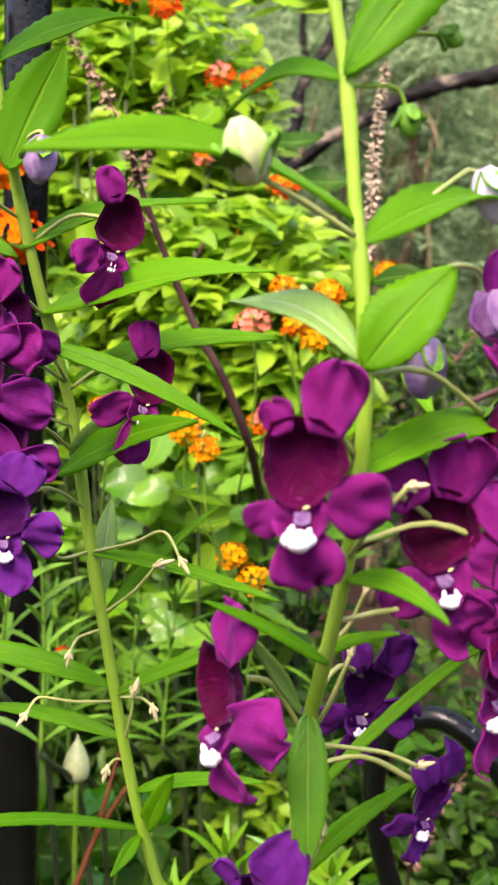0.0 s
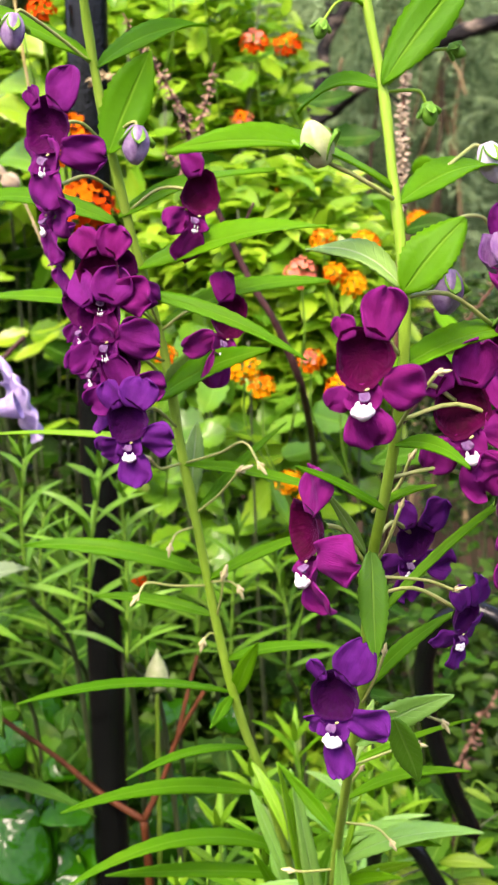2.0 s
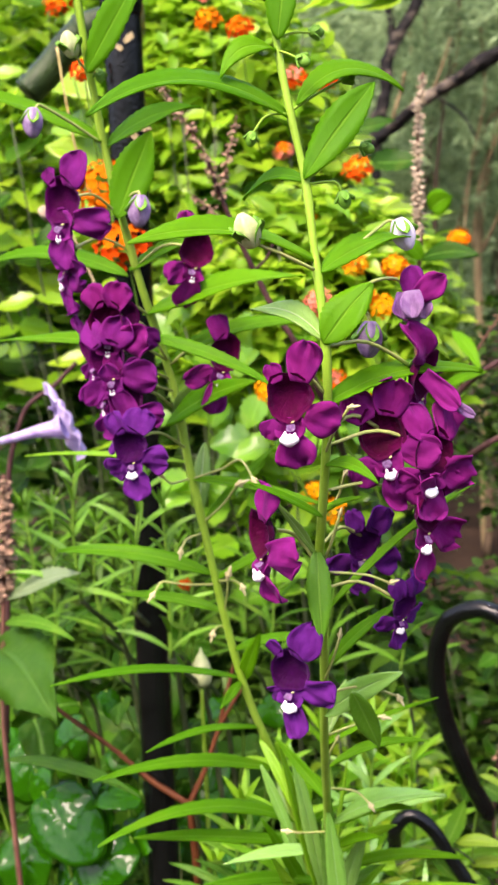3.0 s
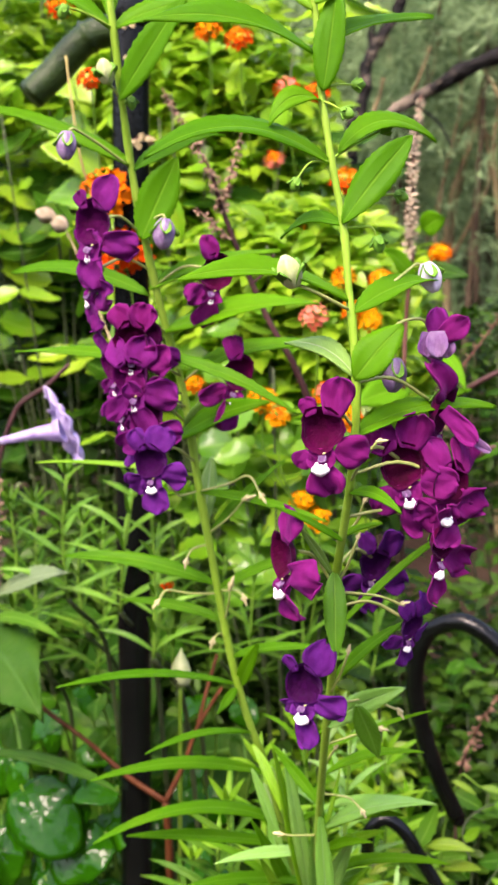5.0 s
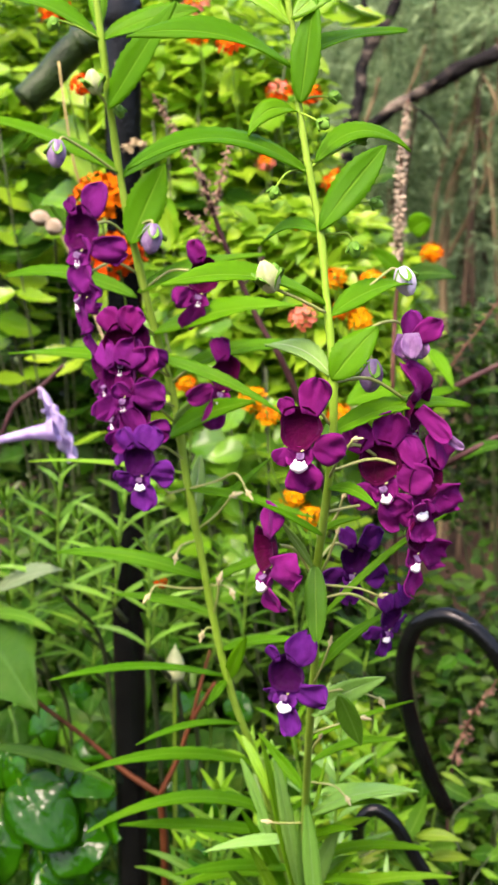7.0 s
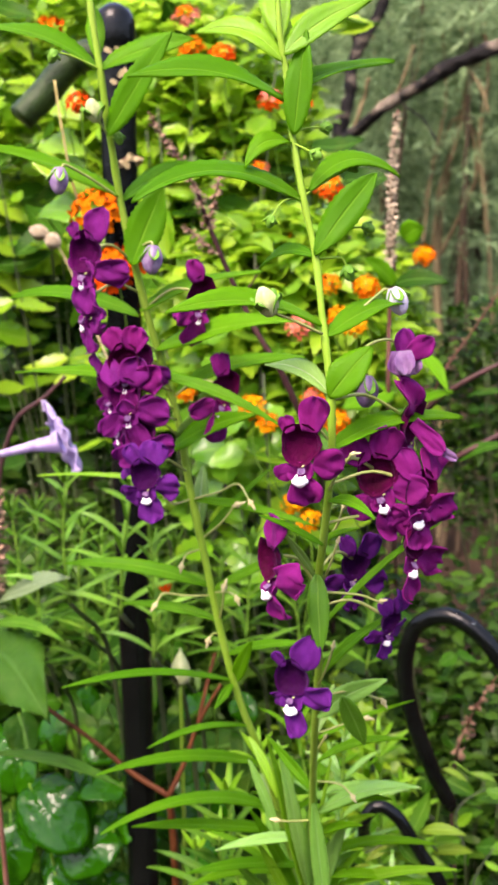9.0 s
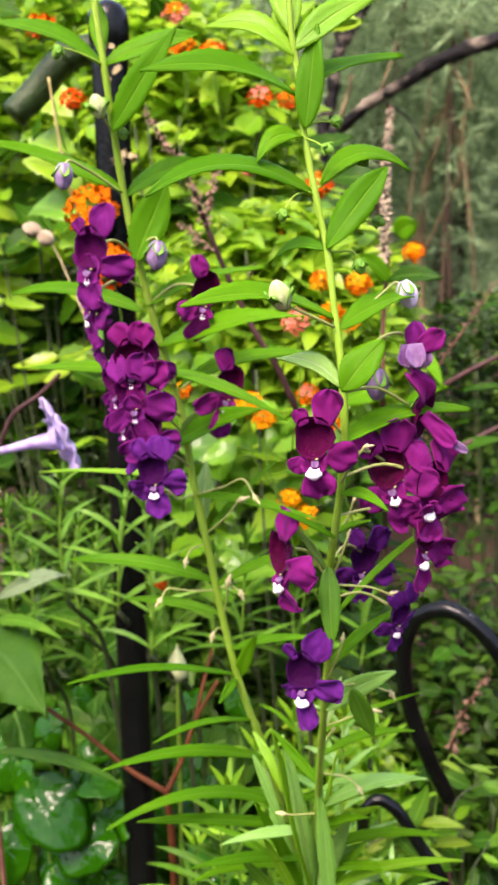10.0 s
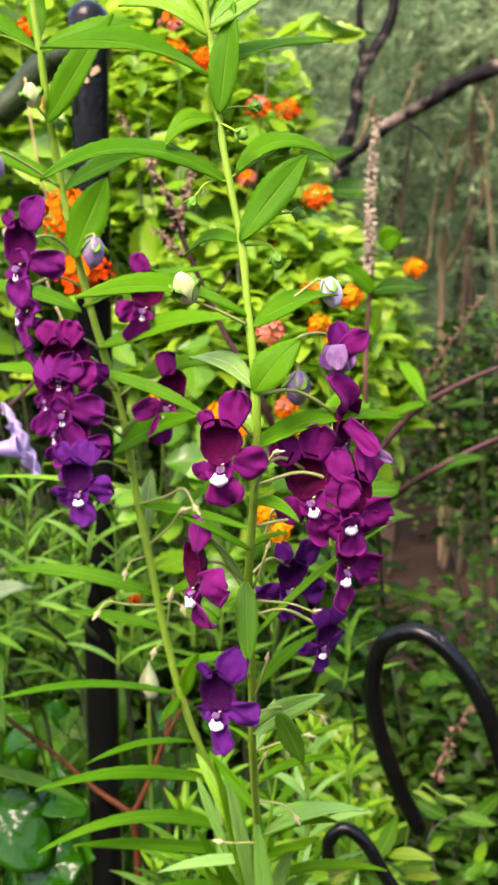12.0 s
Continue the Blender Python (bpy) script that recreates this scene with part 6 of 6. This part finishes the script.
herb_l = thing("herb_plant", (-0.2083, 0.42, 0.0), "herb with a reddish dry spike beside the trumpet flower", "herb", "herbs")
part("stem", tube([tuple(herb_l.location), (-0.2067, 0.4100, 0.5304), (-0.1975, 0.4000, 0.5839), (-0.1943, 0.4000, 0.6140)], 0.0016, 0.0012, 7, 6), PINK_STEM, herb_l)
dry_spike(herb_l, [(-0.1943, 0.4000, 0.6140), (-0.1914, 0.4000, 0.6406), (-0.1883, 0.4000, 0.6696)], 0.0010, 22, 0.0060, DRY_PINK, 8, 10)
part("branch", tube([(-0.2153, 0.4300, 0.5217), (-0.2037, 0.4400, 0.6621), (-0.1913, 0.4400, 0.6955), (-0.1747, 0.4400, 0.7071), (-0.1620, 0.4400, 0.7181)], 0.0016, 0.0011, 7, 6, 0.12), WINE_STEM, herb_l)
leaf(herb_l, (-0.2000, 0.4000, 0.5830), (-0.1521, 0.3500, 0.5650), 0.036, 0.10, 0.62, LEAF_SOFT, shape=0.68, wave=0.16)
leaf(herb_l, (-0.1956, 0.4000, 0.5960), (-0.1482, 0.3700, 0.5973), 0.006, 0.08, 0.6, LEAF_NARROW, shape=0.75)
leaf(herb_l, (-0.1930, 0.4000, 0.6080), (-0.1463, 0.3800, 0.6259), 0.012, 0.05, 0.45, LEAF_GREY, teeth=0.12)
leaf(herb_l, (-0.2076, 0.4100, 0.5209), (-0.1194, 0.3600, 0.5273), 0.008, 0.06, 0.35, LEAF_SOFT)

spent = thing("herb_plant", (0.0414, 0.62, 0.0), "dry brown spike of a spent herb beside the hook", "herb", "herbs")
part("stem", tube([tuple(spent.location), (0.0302, 0.6000, 0.3933), (0.0330, 0.5900, 0.4384), (0.0371, 0.5800, 0.4624)], 0.0012, 0.0008, 6, 6), WINE_STEM, spent)
dry_spike(spent, [(0.0351, 0.5800, 0.4546), (0.0464, 0.5700, 0.4858), (0.0605, 0.5600, 0.5121)], 0.0007, 11, 0.0060, HUSK_DARK, 9, 4, 0.9)

# ---- red twig and glossy round leaves ----
red = thing("red_twig_shrub", (-0.1178, 0.44, 0.0), "bare forked red-brown twig", "shrub")
part("stem", tube([tuple(red.location), (-0.1148, 0.4200, 0.4312), (-0.1116, 0.4100, 0.4758), (-0.1112, 0.4050, 0.5028)], 0.0022, 0.0018, 8, 6, 0.2), RED_TWIG, red)
part("branch", tube([(-0.1112, 0.4050, 0.5028), (-0.1312, 0.4100, 0.5124), (-0.1531, 0.4150, 0.5277), (-0.1771, 0.4200, 0.5419), (-0.2004, 0.4300, 0.5544)], 0.0016, 0.0010, 8, 6, 0.2), RED_TWIG, red)
part("branch", tube([(-0.1112, 0.4050, 0.5028), (-0.1035, 0.4100, 0.5184), (-0.0959, 0.4150, 0.5381), (-0.0839, 0.4200, 0.5578)], 0.0015, 0.0010, 8, 6, 0.2), RED_TWIG, red)
part("branch", tube([(-0.0959, 0.4150, 0.5381), (-0.0921, 0.4200, 0.5546), (-0.0881, 0.4300, 0.5711)], 0.0012, 0.0008, 7, 5, 0.15), RED_TWIG, red)


def wet_leaf(parent, centre, radius, normal, seed, mat=None):
    """A broad ovate wet leaf, puckered between its veins, with a pointed drooping tip."""
    r = random.Random(seed)
    n = Vector(normal).normalized()
    tip = Vector((r.uniform(-0.9, 0.9), -0.2, r.uniform(-1.0, -0.2)))
    x = (tip - n * tip.dot(n)).normalized()
    y = n.cross(x)
    c = Vector(centre)
    verts, uvs, rings, sides = [c], [(0.5, 0.5)], 8, 28
    ph = r.random() * 6
    for i in range(1, rings + 1):
        f = i / rings
        for k in range(sides):
            a = 2 * math.pi * k / sides
            out = 1 + 0.34 * max(0.0, math.cos(a)) ** 6 - 0.14 * max(0.0, -math.cos(a)) ** 8 - 0.10 * abs(math.sin(a)) ** 3 + 0.03 * math.sin(9 * a + ph)
            q = radius * f * out
            pucker = 0.075 * noise.noise(Vector((q * math.cos(a) * 330 + ph, q * math.sin(a) * 330, seed))) + 0.05 * abs(math.sin(a)) * f - 0.02 * math.cos(6 * a) * f
            h = radius * (0.26 * f * f * (0.4 + 0.6 * abs(math.cos(a))) - pucker + 0.10 * math.sin(3 * a + ph) * f * f)
            verts.append(c + x * (q * math.cos(a)) + y * (q * math.sin(a)) - n * h)
            uvs.append((0.5 + 0.5 * f * math.cos(a), 0.5 + 0.5 * f * math.sin(a)))
    faces = [(0, 1 + k, 1 + (k + 1) % sides) for k in range(sides)]
    faces += [(1 + (i - 1) * sides + k, 1 + i * sides + k, 1 + i * sides + (k + 1) % sides, 1 + (i - 1) * sides + (k + 1) % sides) for i in range(1, rings) for k in range(sides)]
    part("leaf", (verts, faces, uvs), mat or LEAF_GLOSS, parent, "", 0.0005)
    foot = ORIGIN[parent]
    back = c - x * radius * 0.85
    part("leaf_stalk", tube([back, back + Vector((0, 0.02, -0.04)), foot.lerp(c, 0.3), foot], 0.0006, 0.0010, 6, 5), SHOOT_STEM, parent)


gloss = thing("glossy_leaf_plant", (-0.1936, 0.56, 0.0), "low plant with broad wet glossy dark-green leaves", "plant")
for i, (c, rad, nn) in enumerate((
        ((-0.1750, 0.4000, 0.4960), 0.0200, (0.10, -0.82, 0.52)), ((-0.1545, 0.4050, 0.4740), 0.0160, (-0.06, -0.82, 0.58)), ((-0.2080, 0.4200, 0.4605), 0.016, (0.2, -0.9, 0.3)),
        ((-0.1466, 0.4100, 0.5046), 0.0105, (0.2, -0.3, 1.0)), ((-0.1410, 0.4500, 0.4538), 0.012, (0.4, -0.5, 0.8)), ((-0.2127, 0.4500, 0.4995), 0.015, (0.3, -0.9, 0.4)))):
    wet_leaf(gloss, c, rad, nn, 800 + i)
gr = random.Random(44)
for i in range(11):
    spot = Vector((gr.uniform(-0.245, -0.125), gr.uniform(0.405, 0.435), gr.uniform(0.435, 0.512)))
    wet_leaf(gloss, spot, gr.uniform(0.010, 0.015), (gr.uniform(-0.8, 0.8), gr.uniform(-0.9, -0.3), gr.uniform(0.1, 0.9)), 920 + i)
for i in range(64):
    spot = Vector((gr.uniform(-0.262, -0.085), gr.uniform(0.44, 0.54), gr.uniform(0.37, 0.53)))
    # Every other back leaf gets the deep colour that stands in for shade.
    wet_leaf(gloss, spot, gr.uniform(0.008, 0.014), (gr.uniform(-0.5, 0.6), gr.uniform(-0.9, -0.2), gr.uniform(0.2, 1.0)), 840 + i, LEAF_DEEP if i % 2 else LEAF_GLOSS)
pale = thing("flower_bud", (-0.1101, 0.4400, 0.5516), "single pale cream bud on a thin stalk", "bud")
part("bud", blob((-0.1096, 0.4400, 0.5605), (0.05, 0, 1), 0.020, 0.0056, 12, 10, lambda s: max(0.05, math.sin(math.pi * min(1.0, 0.06 + s) ** 0.62) ** 0.8), 0.06), CREAM, pale)
part("stalk", tube([(-0.1102, 0.4400, 0.5503), (-0.1140, 0.4500, 0.5150), (-0.1219, 0.4700, 0.4369), (-0.1389, 0.5000, 0.2670)], 0.0010, 0.0014, 6, 5), STEM, pale)

# ---- young yellow-green vine near the hooks ----
vine = thing("vine", (0.0335, 0.42, 0.0), "young vine with small yellow-green pointed leaves", "vine")
YOUNG = [leaf_mesh("young_leaf", 0.013 + 0.003 * i, 0.0050 + 0.0009 * i, LEAF_NARROW if i else LEAF_LIME, 120 + i, 0.8) for i in range(3)]
vr = random.Random(77)
for line in ([tuple(vine.location), (0.0338, 0.3900, 0.4677), (0.0264, 0.3700, 0.4959), (0.0139, 0.3600, 0.5092), (-0.0064, 0.3500, 0.5054)],
             [tuple(vine.location), (0.0420, 0.4000, 0.4624), (0.0512, 0.4200, 0.4700), (0.0603, 0.4300, 0.4776)],
             [tuple(vine.location), (0.0383, 0.4100, 0.4749), (0.0346, 0.4200, 0.4911), (0.0492, 0.4300, 0.4990), (0.0610, 0.4400, 0.4914)]):
    part("runner", tube(line, 0.0006, 0.0004, 6, 6), TWIG, vine)
    pts = smooth_line(line, 6)
    for p in pts[len(pts) // 3::2]:
        piece("leaf", YOUNG[vr.randrange(3)], vine, leaf_pose(p, Vector((vr.gauss(0, 1), vr.gauss(-0.4, 0.6), vr.gauss(0, 0.4))), vr, 0.6))

for p, way, long in (((-0.0120, 0.3650, 0.4976), (1.0, -0.4, 0.25), 0.024), ((0.0010, 0.3620, 0.5080), (0.9, -0.3, -0.35), 0.022), ((0.0060, 0.3600, 0.4990), (1.0, -0.5, 0.1), 0.026), ((0.0120, 0.3650, 0.5050), (-0.9, -0.5, -0.3), 0.022),
                     ((0.0180, 0.3620, 0.5107), (1.0, -0.3, 0.1), 0.022), ((-0.0090, 0.3600, 0.4869), (0.7, -0.6, 0.5), 0.024), ((0.0290, 0.3800, 0.5330), (0.9, -0.2, -0.4), 0.012), ((0.0420, 0.3800, 0.5310), (1.0, -0.2, -0.25), 0.012),
                     ((0.0000, 0.3500, 0.4940), (-0.5, -0.6, 0.5), 0.020), ((0.0240, 0.3700, 0.4960), (0.8, -0.5, 0.3), 0.022)):
    tip = Vector(p) + Vector(way).normalized() * long
    leaf(vine, p, tip, long * 0.27, 0.06, 0.45, LEAF_YOUNG, shape=0.85, n=14)
part("runner", tube([tuple(vine.location), (0.0240, 0.3900, 0.4900), (0.0330, 0.3800, 0.5360), (0.0420, 0.3800, 0.5310), (0.0560, 0.3900, 0.5260)], 0.0006, 0.0004, 6, 6), SHOOT_STEM, vine)

# ---- dry stalk by the pole, and rain drops on the iron ----
stalk = thing("dry_stalk", (-0.1390, 0.46, 0.0), "thin tan dry stalk with a spent seed head", "stalk")
part("stem", tube([tuple(stalk.location), (-0.1300, 0.4450, 0.6330), (-0.1280, 0.4400, 0.7300), (-0.1340, 0.4300, 0.7700), (-0.1385, 0.4050, 0.8120), (-0.1405, 0.4000, 0.8380), (-0.1424, 0.4000, 0.8610)], 0.0008, 0.0005, 7, 7, 0.2), TAN, stalk)
part("side_stem", tube([(-0.1300, 0.4450, 0.7000), (-0.1480, 0.4600, 0.7350), (-0.1660, 0.4700, 0.7760), (-0.1705, 0.4700, 0.7860)], 0.0006, 0.0005, 6, 6), DRY, stalk)
part("seed_head", blob((-0.1735, 0.4700, 0.7895), (0.8, 0, -0.5), 0.010, 0.0036, 11, 9, None, 0.55), DRY_SPIKE, stalk, "brown spent seed head")
part("seed_head", blob((-0.1808, 0.4700, 0.7945), (0.9, 0, -0.3), 0.011, 0.0034, 11, 9, None, 0.55), DRY_SPIKE, stalk, "brown spent seed head")
dr = random.Random(5)
arc = smooth_line([(0.0216, 0.3500, 0.6125), (0.0332, 0.3450, 0.6187), (0.0438, 0.3420, 0.6151), (0.0530, 0.3400, 0.6046)], 12)
for k in range(12):
    c = arc[dr.randrange(len(arc))]
    n = Vector((dr.uniform(-0.3, 0.3), -0.75, 0.66)).normalized()
    part("water_drop", blob(c + n * 0.0036, n, 0.0008, dr.uniform(0.0005, 0.0011), 8, 5), WATER, hook, "clear rain drop")

# ---- withered petals stuck to the wet pole ----
pr = random.Random(15)
for spot in ((-0.1165, 0.4096, 0.8729), (-0.1124, 0.4103, 0.8737), (-0.1182, 0.4096, 0.8606), (-0.1142, 0.4096, 0.8618), (-0.1104, 0.4106, 0.8632), (-0.1152, 0.4096, 0.8226), (-0.1108, 0.4104, 0.8229)):
    scrap = thing("dried_petal", spot, "withered buff petal stuck to the black pole", "petal", "petals on the pole")
    part("blade", moved(petal(pr.uniform(0.003, 0.0048), pr.uniform(0.0024, 0.0034), 0.25, -0.1, 0.1, 0.6, 0.14, 5, 5, pr.randrange(99)), Matrix.Translation(spot) @ toward((pr.uniform(-1, 1), 0.05, pr.uniform(-0.6, 0.8)))), DRY, scrap, "", 0.0002)
